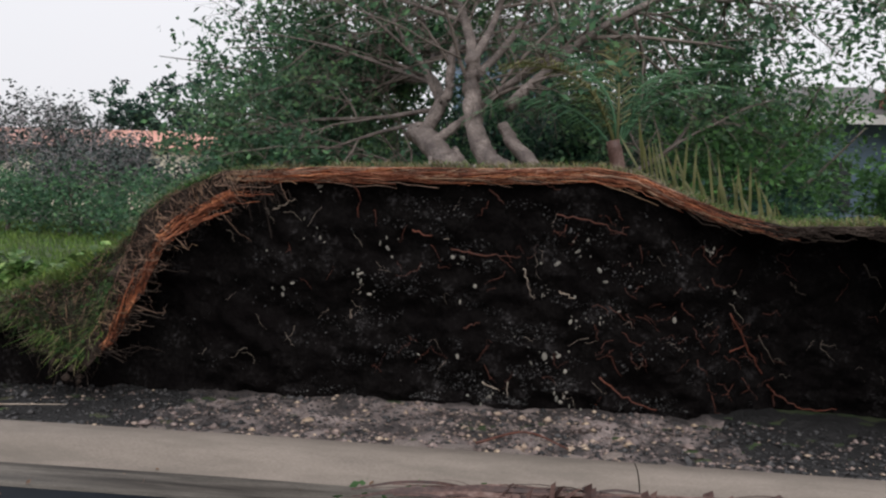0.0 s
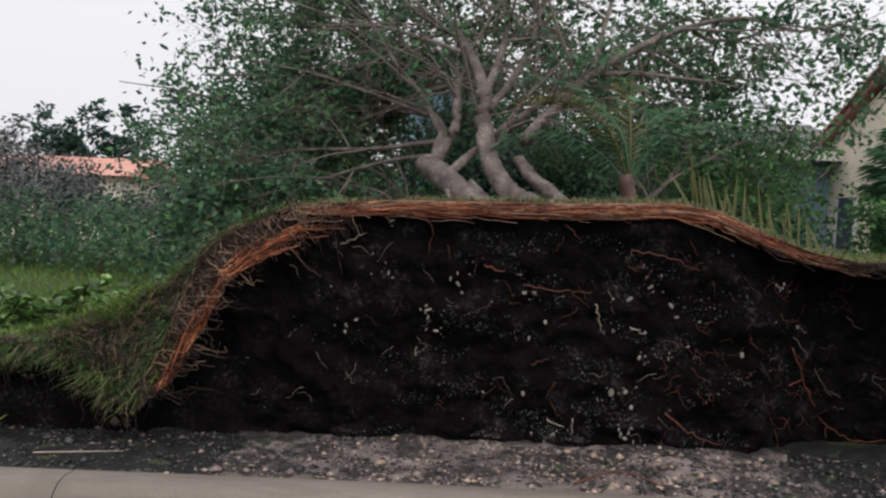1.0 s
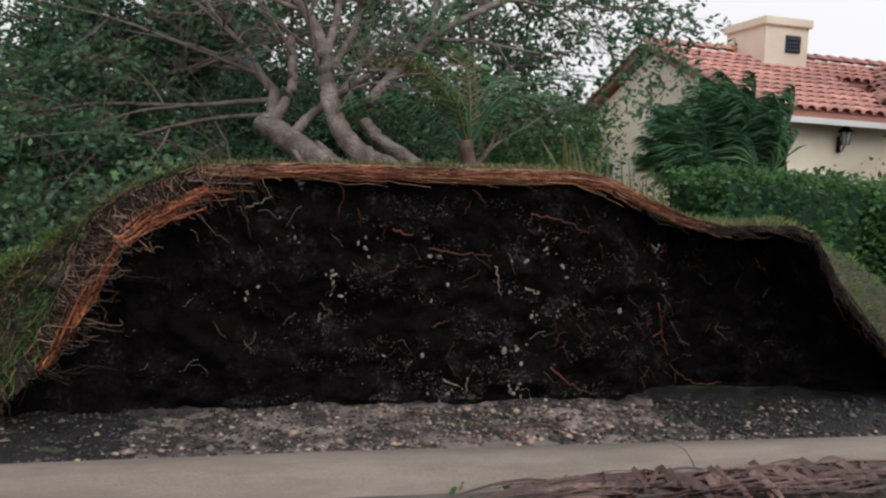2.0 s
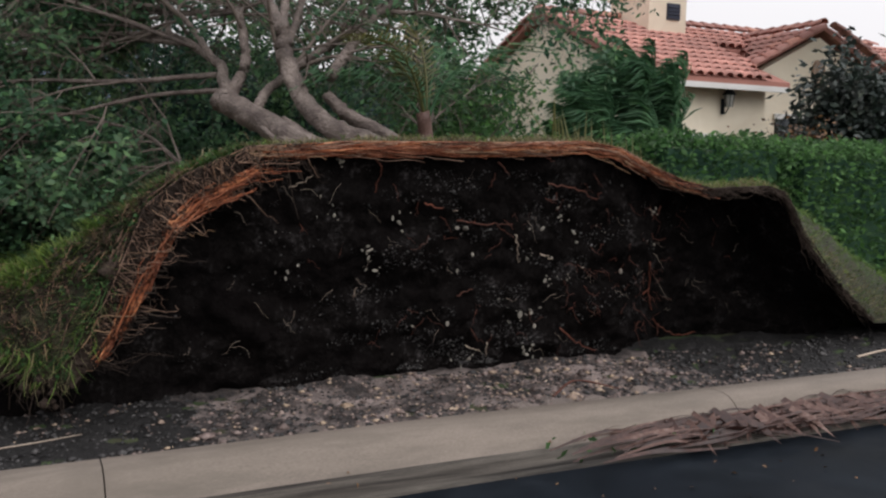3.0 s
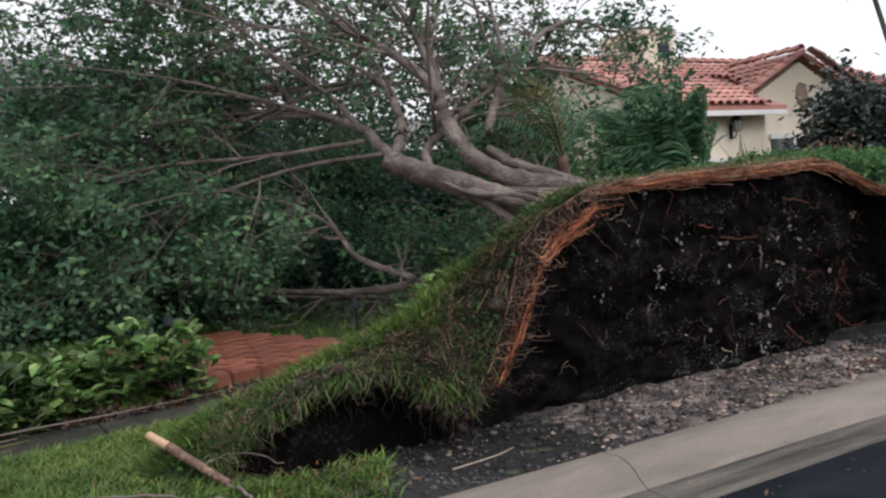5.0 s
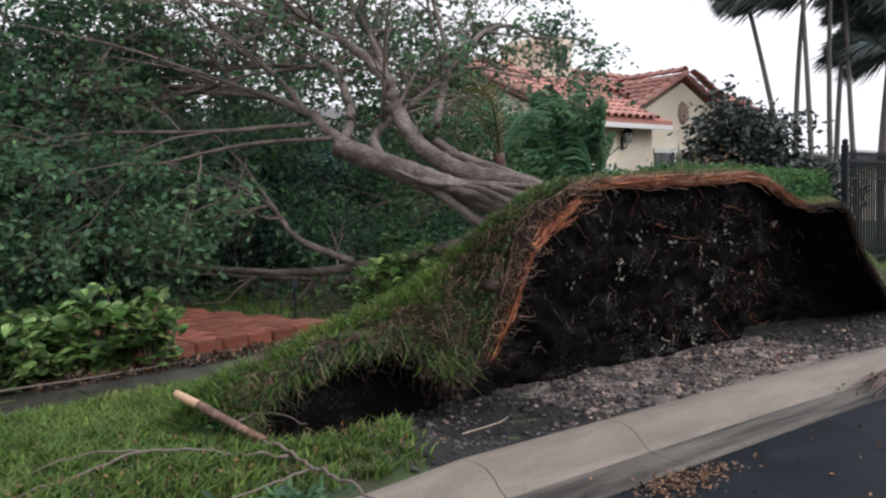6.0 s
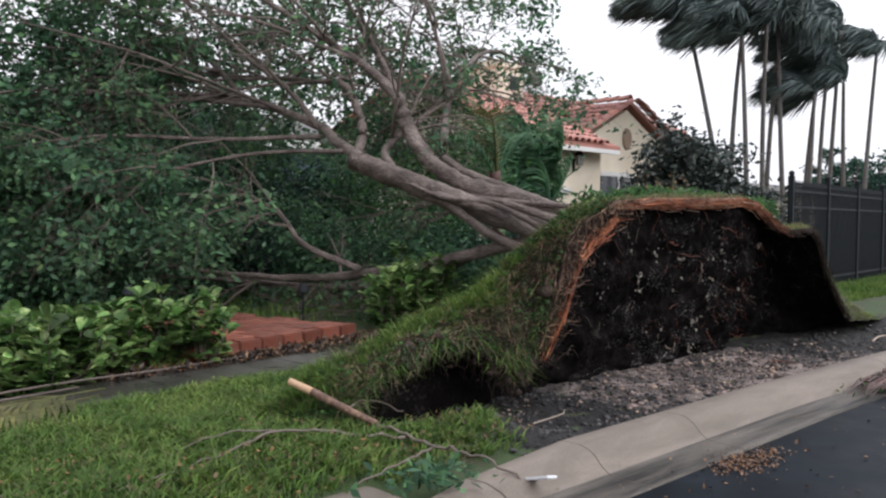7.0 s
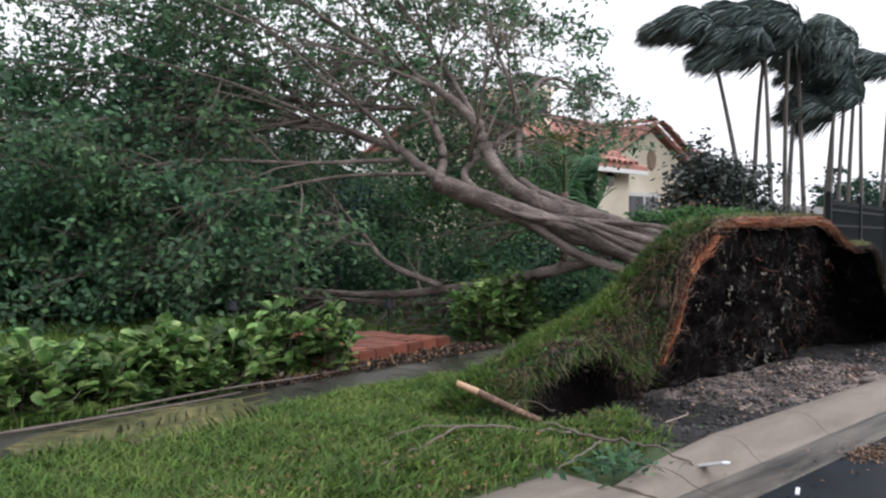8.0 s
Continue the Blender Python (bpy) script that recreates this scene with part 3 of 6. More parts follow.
S_TOP = float(np.interp(-1.6, rim_pts[:, 0], rim_len))
S_END = float(np.interp(0.85, rim_pts[:, 0], rim_len))
strands("root_fibre", 430, S_TOP - 0.15, S_END, lambda s: 0.012 + 0.045 * rng.random(), 0.55, 0.0042, M_FIBRE, "orange torn root fibres along the rim", 0.012)
strands("pale_fibre", 300, S_TOP - 0.3, S_END, lambda s: 0.005 + 0.05 * rng.random(), 0.45, 0.0032, M_FIBREPALE, "pale dry root fibres", 0.014)
strands("torn_bark", 130, 0.16, S_TOP - 0.30, lambda s: float(band_width(s)) * 0.85 + 0.055 * rng.random() * min(1.0, 0.4 + s), 0.36, 0.0052, M_FIBRE, "orange torn root bark hanging down the edge", 0.012)
strands("grey_fibre", 150, 0.1, S_TOP + 0.1, lambda s: float(band_width(s)) * 0.9 * rng.random(), 0.16, 0.0022, M_FIBREPALE, "grey dead grass roots", 0.07)
strands("brown_fibre", 260, 0.1, S_TOP + 0.1, lambda s: float(band_width(s)) * 0.9 * rng.random(), 0.14, 0.0028, M_SOILEDGE, "brown root threads in the turf edge", 0.07)
strands("edge_fibre", 260, S_END - 0.1, rim_len[-1] - 0.2, lambda s: 0.05 * rng.random(), 0.30, 0.0030, M_SOILEDGE, "brown root threads", 0.02)


def on_face(x, z, out=0.02):
    return (x, float(face_y(x, z)) - out, z)


def root(points, radius, material, out=0.03):
    path = smooth_path([on_face(x, z, out + 0.02 * math.sin(i * 2.3)) for i, (x, z) in enumerate(points)], 7)
    path[1:-1] += rng.normal(0, 0.005, (len(path) - 2, 3))
    v, f = tube_arrays(path, radius, radius * 0.45, 6)
    return tree_part("root", v, f, material, smooth=True)

root([(-0.05, 0.89), (-0.01, 0.79), (0.02, 0.7)], 0.0042, M_ROOTPALE)
root([(0.17, 0.76), (0.26, 0.72)], 0.0042, M_ROOTPALE)
root([(-1.55, 1.19), (-1.48, 1.22), (-1.41, 1.26)], 0.0042, M_ROOTPALE)
root([(-1.85, 1.18), (-1.76, 1.2)], 0.0042, M_ROOTPALE)
root([(-0.28, 0.15), (-0.17, 0.1)], 0.0042, M_ROOTPALE)
root([(-0.12, 0.16), (-0.12, 0.06)], 0.0042, M_ROOTPALE)
root([(-1.1, 0.53), (-1.09, 0.59)], 0.0042, M_ROOTPALE)
root([(-0.56, 1.06), (-0.49, 1.05)], 0.0042, M_ROOTPALE)
root([(-1.06, 1.36), (-1.02, 1.3), (-1.04, 1.13)], 0.0055, M_ROOTRED)
root([(-0.26, 1.35), (-0.17, 1.27)], 0.0055, M_ROOTRED)
root([(-0.02, 1.44), (0.09, 1.38), (0.19, 1.33)], 0.0055, M_ROOTRED)
root([(-0.71, 1.1), (-0.61, 1.07), (-0.51, 1.1)], 0.0055, M_ROOTRED)
root([(0.13, 1.22), (0.35, 1.18), (0.58, 1.1)], 0.0055, M_ROOTRED)
root([(-0.48, 0.99), (-0.24, 0.96), (-0.07, 0.96)], 0.0055, M_ROOTRED)
root([(0.44, 0.22), (0.62, 0.09), (0.81, 0.02)], 0.0055, M_ROOTRED)
root([(1.2, 0.65), (1.41, 0.34), (1.57, 0.12), (1.75, 0.02), (1.97, 0.02)], 0.0055, M_ROOTRED)
root([(1.57, 0.12), (1.58, 0.02)], 0.0055, M_ROOTRED)
root([(1.23, 0.4), (1.33, 0.44)], 0.0055, M_ROOTRED)
root([(-0.4, 0.5), (-0.3, 0.54)], 0.0055, M_ROOTRED)
STONES = [(-0.41, 0.94, 0.05), (0.27, 1.01, 0.042), (-0.86, 0.98, 0.038), (-1.03, 0.82, 0.045), (-1.52, 0.71, 0.042), (-0.98, 0.69, 0.032), (0.07, 0.73, 0.03), (0.1, 0.34, 0.05), (0.28, 0.58, 0.026), (0.21, 0.04, 0.05), (-0.24, 0.05, 0.045), (-0.31, 1.45, 0.035), (0.15, 1.46, 0.032), (1.03, 1.03, 0.03), (0.99, 0.84, 0.028), (-1.27, 1.03, 0.034), (0.57, 0.94, 0.02), (-1.28, 1.35, 0.05), (0.42, 0.57, 0.022)]

# stones held in the soil, each a part
bm_rock = bmesh.new()
bmesh.ops.create_icosphere(bm_rock, subdivisions=1, radius=1)
for v in bm_rock.verts:
    v.co *= 1 + 0.28 * noise.noise(v.co * 1.7 + Vector((3, 1, 2)))
ROCK_MESH = bpy.data.meshes.new("stone")
bm_rock.to_mesh(ROCK_MESH)
bm_rock.free()
ROCK_MESH.materials.append(M_LIME)


def stone(x, z, size, squash=0.7):
    px, py, pz = on_face(x, z, 0.028)
    m = BACK @ Matrix.LocRotScale((px, py, pz), Euler((rng.uniform(0, 6), rng.uniform(0, 6), rng.uniform(0, 6))), (size * rng.uniform(0.6, 1.7), size * rng.uniform(0.5, 1.0), size * squash * rng.uniform(0.5, 1.2)))
    return link("stone", ROCK_MESH, None, fallen_tree, matrix=m)


for x, z, size in STONES:
    stone(x, z, size * 0.4, 0.6)
    for _ in range(5):
        stone(x + rng.normal(0, 0.045), z + rng.normal(0, 0.04), size * rng.uniform(0.12, 0.34), 0.6)
for _ in range(25):
    x, z = rng.normal(-0.15, 0.75), rng.uniform(0.1, 0.95)
    if -2.2 < x < 1.3:
        stone(x, z, rng.uniform(0.006, 0.02))

# grit and fine roots too small to pick apart
n = 17000
gx_, gz_ = rng.normal(-0.15, 0.75, n), 1.3 * rng.uniform(0.02, 1.0, n) ** 1.5
clump = fbm(gx_, gz_ * 2.2, 3.5, 6.0) + 0.45 * fbm(gx_, gz_, 13.0, 1.0)
ok = (clump > 0.16) & (gx_ > -2.2) & (gx_ < 1.5) & (gz_ < rim_z(gx_) - 0.08)
gx_, gz_ = gx_[ok], gz_[ok]
gp = np.stack([gx_, face_y(gx_, gz_) + 0.030 * fbm(gx_, gz_, 3.2, 2.0) + 0.020 * fbm(gx_, gz_, 9.0, 7.0) + 0.065 * np.array([noise.fractal(Vector((a * 3.0, 0.3, b * 4.2)), 0.75, 2.1, 5) for a, b in zip(gx_, gz_)]) - 0.003, gz_], -1)
v, f = rock_arrays(gp, 0.0015 + rng.gamma(1.2, 0.0017, len(gp)), 0.9)
tagged(tree_part("grit", v, f, M_GRIT, label="pale shell grit in the soil"), kind="stuff")

for name, mat_, count, rad in (("fine_red_root", M_ROOTRED, 110, 0.0015), ("fine_pale_root", M_ROOTPALE, 60, 0.0012)):
    chunks = []
    for _ in range(count):
        x = rng.uniform(-2.3, 2.4) if mat_ is M_ROOTPALE else rng.choice([rng.normal(0.2, 0.7), rng.normal(1.2, 0.4)])
        z = rng.uniform(0.12, 1.3)
        if z > float(rim_z(x)) - 0.1:
            continue
        k = 6
        dx = np.cumsum(rng.normal(0.014, 0.012, k)) * rng.choice([-1, 1])
        dz = np.cumsum(rng.normal(-0.012, 0.016, k))
        base = np.array(on_face(x, z, 0.03))
        p = base + np.stack([dx, np.cumsum(rng.normal(-0.006, 0.008, k)), dz], -1)
        chunks.append(tube_arrays(p, rad * rng.uniform(0.6, 1.4), rad * 0.5, 4))
    v, f = join_arrays(chunks)
    tagged(tree_part(name, v, f, mat_), kind="stuff")

# hanging roots under the turf's torn hem
chunks = []
for _ in range(110):
    x = rng.uniform(-4.1, -2.5)
    k = 6
    L = rng.uniform(0.06, 0.28)
    top = np.array([x, float(rim_y(x)) + rng.uniform(-0.02, 0.12), float(rim_z(x)) - 0.01])
    p = top + np.stack([np.cumsum(rng.normal(0, 0.024, k)), np.cumsum(rng.normal(-0.004, 0.014, k)), -np.linspace(0, L, k)], -1)
    chunks.append(tube_arrays(p, 0.0035, 0.0012, 4))
v, f = join_arrays(chunks)
tagged(tree_part("hem_root", v, f, M_SOILEDGE, label="brown roots hanging from the torn turf"), kind="stuff")


hx = rng.uniform(-4.25, -2.45, 900)
hp = np.stack([hx, rim_y(hx) + rng.uniform(-0.03, 0.10, 900), rim_z(hx) - rng.gamma(1.3, 0.035, 900) + 0.01], -1)
hp = hp[hp[:, 2] > 0.05]
v, f = rock_arrays(hp, rng.gamma(1.6, 0.009, len(hp)) + 0.005, 0.9)
tagged(tree_part("clod", v, f, M_SOILEDGE, label="crumbling brown clods on the torn hem"), kind="stuff")


# ---- trunk and limbs ----
def limb(name, points, r0, r1, sides=12, steps=9, lump=0.10):
    path = smooth_path(points, steps)
    r0, r1 = (0.88 * r0, 0.80 * r1) if name == "trunk" else (0.72 * r0, 0.75 * r1)
    path[1:-1] += rng.normal(0, 0.06 * r0, (len(path) - 2, 3))
    v, f = tube_arrays(path, r0, r1, sides, lump=lump)
    tree_part(name, v, f, M_BARK, smooth=True)
    return path, r0, r1


STEMS = []
STEMS.append(limb("trunk", [(0.05, 5.75, 0.80), (-0.30, 6.7, 1.14), (-0.72, 7.7, 1.50), (-1.10, 8.52, 1.84), (-1.22, 8.70, 1.90)], 0.155, 0.125, 18, 10, 0.16))
STEMS.append(limb("trunk", [(0.15, 5.75, 0.95), (-0.15, 6.9, 1.40), (-0.47, 7.80, 1.68), (-0.61, 8.30, 2.10), (-0.65, 8.57, 2.62)], 0.12, 0.095, 16, 10, 0.16))
STEMS.append(limb("trunk", [(0.25, 5.8, 0.98), (0.08, 7.0, 1.42), (-0.20, 7.9, 1.76), (-0.32, 8.18, 1.95)], 0.085, 0.066, 14, 8, 0.16))
# limbs from the left trunk
STEMS.append(limb("limb", [(-1.10, 8.55, 1.86), (-1.08, 9.1, 2.12), (-1.06, 9.5, 2.34), (-1.35, 10.7, 2.73), (-1.80, 11.5, 2.75), (-2.6, 12.6, 2.5), (-3.4, 13.4, 2.2)], 0.092, 0.025))
STEMS.append(limb("limb", [(-1.08, 8.75, 1.95), (-0.92, 8.85, 2.28), (-0.90, 9.2, 2.78), (-0.75, 10.1, 2.95), (-1.4, 11.4, 3.1), (-2.2, 12.6, 3.4)], 0.084, 0.021))
STEMS.append(limb("limb", [(-1.07, 9.45, 2.30), (-1.30, 9.7, 2.72), (-1.60, 10.1, 3.1), (-2.0, 10.7, 3.75), (-2.6, 11.6, 4.6)], 0.052, 0.014))
STEMS.append(limb("limb", [(-1.36, 10.6, 2.72), (-1.36, 11.2, 3.15), (-1.7, 11.9, 3.8), (-2.3, 12.6, 4.7)], 0.056, 0.014))
STEMS.append(limb("limb", [(-0.95, 8.3, 1.80), (-0.70, 8.7, 2.05), (-0.20, 8.6, 2.44), (0.42, 8.78, 2.84)], 0.068, 0.042))
# from the middle stem
STEMS.append(limb("limb", [(-0.64, 8.5, 2.55), (-0.72, 8.9, 2.92), (-0.95, 9.7, 3.45), (-1.35, 10.8, 4.2), (-1.9, 12.0, 5.3)], 0.088, 0.021))
STEMS.append(limb("limb", [(-0.64, 8.55, 2.6), (-0.48, 9.0, 3.05), (-0.40, 9.6, 3.7), (-0.55, 10.4, 4.8), (-0.5, 11.0, 5.8)], 0.064, 0.014))
STEMS.append(limb("limb", [(-0.63, 8.45, 2.4), (-0.30, 9.1, 2.9), (0.0, 9.9, 3.7), (0.25, 10.8, 4.9), (0.2, 11.6, 6.0)], 0.060, 0.014))
# the right stem, with its long arching limb
STEMS.append(limb("limb", [(-0.28, 8.2, 2.12), (0.05, 8.5, 2.48), (0.43, 8.77, 2.86), (0.95, 9.0, 3.2), (1.5, 9.3, 3.48), (2.2, 9.53, 3.65), (2.8, 9.6, 3.55), (3.5, 9.7, 3.75)], 0.076, 0.014))
STEMS.append(limb("limb", [(0.43, 8.77, 2.86), (0.62, 9.2, 3.5), (0.85, 9.7, 4.2), (1.25, 10.2, 5.2)], 0.044, 0.012))
STEMS.append(limb("limb", [(1.5, 9.3, 3.48), (2.0, 10.0, 3.5), (2.7, 10.4, 3.75), (3.1, 10.5, 4.4)], 0.040, 0.012))
# low limbs crushed on the lawn
STEMS.append(limb("limb", [(-0.35, 6.9, 1.05), (-0.65, 8.2, 0.75), (-1.1, 9.7, 0.55), (-1.9, 11.2, 0.62), (-3.0, 12.4, 0.9)], 0.096, 0.025))
STEMS.append(limb("limb", [(-0.9, 8.9, 0.68), (-1.3, 9.4, 0.95), (-1.45, 9.8, 1.35), (-1.9, 10.6, 1.7), (-3.0, 11.5, 1.75)], 0.056, 0.014))
STEMS.append(limb("limb", [(-0.5, 7.4, 0.95), (-0.2, 9.0, 0.45), (-0.8, 10.8, 0.40), (-1.9, 12.5, 0.5)], 0.080, 0.021))
STEMS.append(limb("limb", [(-1.15, 8.9, 2.0), (-1.7, 9.8, 1.98), (-2.6, 10.4, 1.75), (-3.6, 11.0, 1.5)], 0.036, 0.012))
STEMS.append(limb("limb", [(-1.05, 9.4, 2.2), (-1.9, 10.2, 2.15), (-3.0, 11.0, 2.15), (-4.2, 11.6, 1.9)], 0.044, 0.012))
STEMS.append(limb("limb", [(0.1, 7.2, 1.3), (0.8, 8.6, 1.5), (1.5, 9.8, 1.9), (2.0, 10.8, 2.6)], 0.064, 0.014))
# long slender boughs that fan out over the lawn
fan = np.random.default_rng(77)
for k in range(30):
    host, r0, r1 = STEMS[(3, 4, 3, 8, 6, 20, 3)[k % 7]]
    start = host[int(len(host) * fan.uniform(0.30, 0.85))]
    L, el = fan.uniform(2.2, 4.2), fan.uniform(-0.16, 0.38)
    az = radians(fan.uniform(112, 158))
    way = np.array([math.cos(az), math.sin(az), el])
    pts = [start + way * L * q + np.array([0.10 * fan.normal() * q, 0.10 * fan.normal() * q, 0.22 * q - (0.15 + 0.3 * fan.random()) * q * q]) for q in (0.0, 0.3, 0.6, 1.0)]
    pts = [np.array([p[0], p[1], max(p[2], 0.3)]) for p in pts]
    STEMS.append(limb("bough", pts, 0.034 * L / 3, 0.010, 7, 6))
# gnarled roots that grip the trunk's foot
for dx, dz, r in ((-0.20, 0.00, 0.062), (-0.10, 0.08, 0.048), (0.10, 0.10, 0.045), (0.24, 0.04, 0.055), (-0.17, -0.13, 0.060), (0.20, -0.12, 0.05), (-0.28, 0.06, 0.034), (0.02, 0.13, 0.028), (-0.05, -0.18, 0.04)):
    ways = [(0.05, 5.75, 0.86, 3.0), (-0.18, 6.4, 1.08, 2.0), (-0.42, 7.05, 1.30, 1.25), (-0.64, 7.6, 1.48, 0.8), (-0.84, 8.1, 1.66, 0.35)]
    path = smooth_path([(x + dx * k + 0.05 * math.sin(23 * dx + 3.0 * y), y, z + dz * k + 0.05 * math.sin(19 * dz + 3.7 * y)) for x, y, z, k in ways], 8)
    v, f = tube_arrays(path, r, r * 0.6, 9, lump=0.25)
    tree_part("root", v, f, M_BARK, smooth=True)

# boughs and twigs: ever finer, ending in leaves
twig_chunks, leaf_spots, bough_spots = [], [], []


def leaf_chance(q):
    """The storm stripped the boughs towards the road; leaves are left on the outer and lower ones."""
    keep = np.clip((q[1] - 10.2) / 3.6, 0.04, 0.55)
    if q[0] < -1.8 and q[2] < 1.9:
        keep = max(keep, 0.5)
    if q[0] > 1.6:
        keep = max(keep, 0.22)
    if q[2] > 4.2:
        keep = max(keep, 0.28)
    return keep * (0.25 + 0.75 * (float(fbm(q[0], q[1] + q[2], 1.3, 8.0)) > -0.15))


def sprout(path, r0, r1, count, length, level):
    n = len(path)
    for _ in range(count):
        i = int(n * rng.uniform(0.30 if level == 0 else 0.2, 1.0))
        i = min(max(i, 1), n - 2)
        start, along = path[i], path[i + 1] - path[i - 1]
        along = along / (np.linalg.norm(along) + 1e-9)
        L = length * rng.uniform(0.55, 1.3)
        side = rng.normal(0, 1, 3)
        side[2] = side[2] * 0.8 - 0.05
        d = along * 0.8 + side / np.linalg.norm(side) * 0.9
        d /= np.linalg.norm(d)
        k = 7
        bend = rng.normal(0, 0.25, 3) + np.array([-0.12, 0.05, -0.22])
        s = np.linspace(0, 1, k)[:, None]
        p = start + d * L * s + bend * L * s ** 2 * 0.5 + np.cumsum(rng.normal(0, 0.012 * L, (k, 3)), 0)
        p[:, 2] = np.maximum(p[:, 2], 0.16 + 0.1 * rng.random())
        p[:, 1] = np.maximum(p[:, 1], 7.5)
        r = min((r0 + (r1 - r0) * i / n) * 0.6, 0.016 * L + 0.004)
        twig_chunks.append(tube_arrays(p, r, r * 0.35, 6 if level == 0 else 4))
        if level < 2:
            sprout(p, r, r * 0.35, 6 if level == 0 else 5, L * (0.55 if level == 0 else 0.5), level + 1)
        if level >= 1:
            for q in p[3:]:
                if rng.random() < leaf_chance(q):
                    leaf_spots.append(q)


for k_, (path, r0, r1) in enumerate(STEMS[3:]):
    sprout(path, r0, r1, 11 if k_ < 18 else 5, 1.35 if k_ < 18 else 0.8, 0 if k_ < 18 else 1)
v, f = join_arrays(twig_chunks)
tagged(tree_part("brushwood", v, f, M_TWIG, label="tangle of bare brown twigs", smooth=True), kind="stuff")
spots = np.array(leaf_spots)
n_spot = len(spots)
per = 7
centres = np.repeat(spots, per, 0) + rng.normal(0, 0.075, (n_spot * per, 3))
centres = centres[(centres[:, 2] > 0.12)]
v, f = leaf_arrays(centres, 0.105, 0.4, 0.5)
tagged(tree_part("crown", v, f, M_LEAF, label="thinned crown of drooping green leaves"), kind="stuff")


def leafy_mass(centre, radius, count, size, clumps, seed, shell=0.45):
    """Leaf places in many small clumps inside a lumpy ellipsoid."""
    g = np.random.default_rng(seed)
    d = g.normal(0, 1, (clumps, 3))
    d /= np.linalg.norm(d, axis=1)[:, None]
    rr = g.uniform(shell, 1.0, clumps)[:, None] * (1 + 0.22 * np.sin(d[:, :1] * 7 + d[:, 2:] * 5 + seed))
    c = np.array(centre) + d * rr * np.array(radius)
    which = g.integers(0, clumps, count)
    p = c[which] + g.normal(0, 1, (count, 3)) * np.array([0.17, 0.17, 0.13]) * g.uniform(0.6, 1.8, clumps)[which][:, None]
    return p[p[:, 2] > 0.14]


# the crown's outer boughs, which lie on the lawn and stand up behind
mass = [leafy_mass((-3.9, 13.7, 0.95), (2.0, 1.2, 1.05), 21000, 0.09, 330, 1), leafy_mass((-1.7, 13.9, 1.0), (1.8, 1.2, 0.95), 14000, 0.09, 240, 2),
        leafy_mass((-4.3, 13.9, 2.6), (1.7, 1.6, 1.5), 2300, 0.09, 110, 3), leafy_mass((-3.2, 14.0, 4.6), (2.6, 1.8, 1.7), 1400, 0.09, 90, 4),
        leafy_mass((-0.8, 14.0, 4.6), (2.4, 1.8, 2.0), 1300, 0.09, 80, 5), leafy_mass((1.2, 12.9, 4.4), (1.6, 1.5, 1.6), 1300, 0.09, 60, 6), leafy_mass((0.1, 13.4, 0.9), (1.7, 0.9, 0.9), 8000, 0.09, 150, 7), leafy_mass((-2.2, 12.6, 0.5), (1.3, 0.5, 0.5), 3500, 0.09, 110, 8)]
mass += [leafy_mass((1.9, 11.8, 3.1), (1.2, 0.9, 1.3), 2600, 0.09, 90, 9), leafy_mass((0.9, 13.8, 3.0), (1.3, 0.9, 1.3), 2600, 0.09, 90, 10)]
v, f = leaf_arrays(np.vstack(mass), 0.125, 0.4, 0.5)
tagged(tree_part("outer_crown", v, f, M_LEAF, label="dense outer boughs of green leaves resting on the lawn"), kind="stuff")


# ---- gravel bed left where the roots tore out ----
def bed_z(x, y):
    return ground_z(x, y) + 0.012 + 0.020 * fbm(x, y, 5.0, 3.0) + 0.016 * fbm(x, y, 14.0, 1.0)


def bed_strip(name, x0, x1, material, parent=None):
    bx, bt = np.meshgrid(np.linspace(x0, x1, int((x1 - x0) / 0.04) + 2), np.linspace(0, 1, 46), indexing="ij")
    bx = bx + 0.10 * fbm(bx * 0 + x0 + np.round((bx - x0) / (x1 - x0)) * (x1 - x0), bt * 1.7, 6.0, 2.0)
    by = kerb_y(bx) + 0.004 + bt * 1.75
    z = np.where(bt == 0, np.minimum(bed_z(bx, by), 0.10), bed_z(bx, by))
    return cloud(name, np.stack([bx, by, z], -1).reshape(-1, 3), grid_faces(*bx.shape), material, parent, smooth=True)


bed = bed_strip("gravel_bed", -2.12, 1.15, M_GRAVELBED)
tagged(bed_strip("soil_bed", -3.62, -2.12, M_SOILBED), "dark crumbly soil behind the kerb", "soil", kind="structure")
tagged(bed_strip("soil_bed", 1.15, 4.4, M_SOILBED), "dark crumbly soil behind the kerb", "soil", kind="structure")
tagged(bed, "crushed shell and dark soil behind the kerb", "gravel", kind="structure")


def scatter_bed(count, x0, x1, power=1.0):
    x = rng.uniform(x0, x1, count)
    y = kerb_y(x) + 0.02 + 1.35 * rng.uniform(0, 1, count) ** power
    return np.stack([x, y, bed_z(x, y) + 0.002], -1)


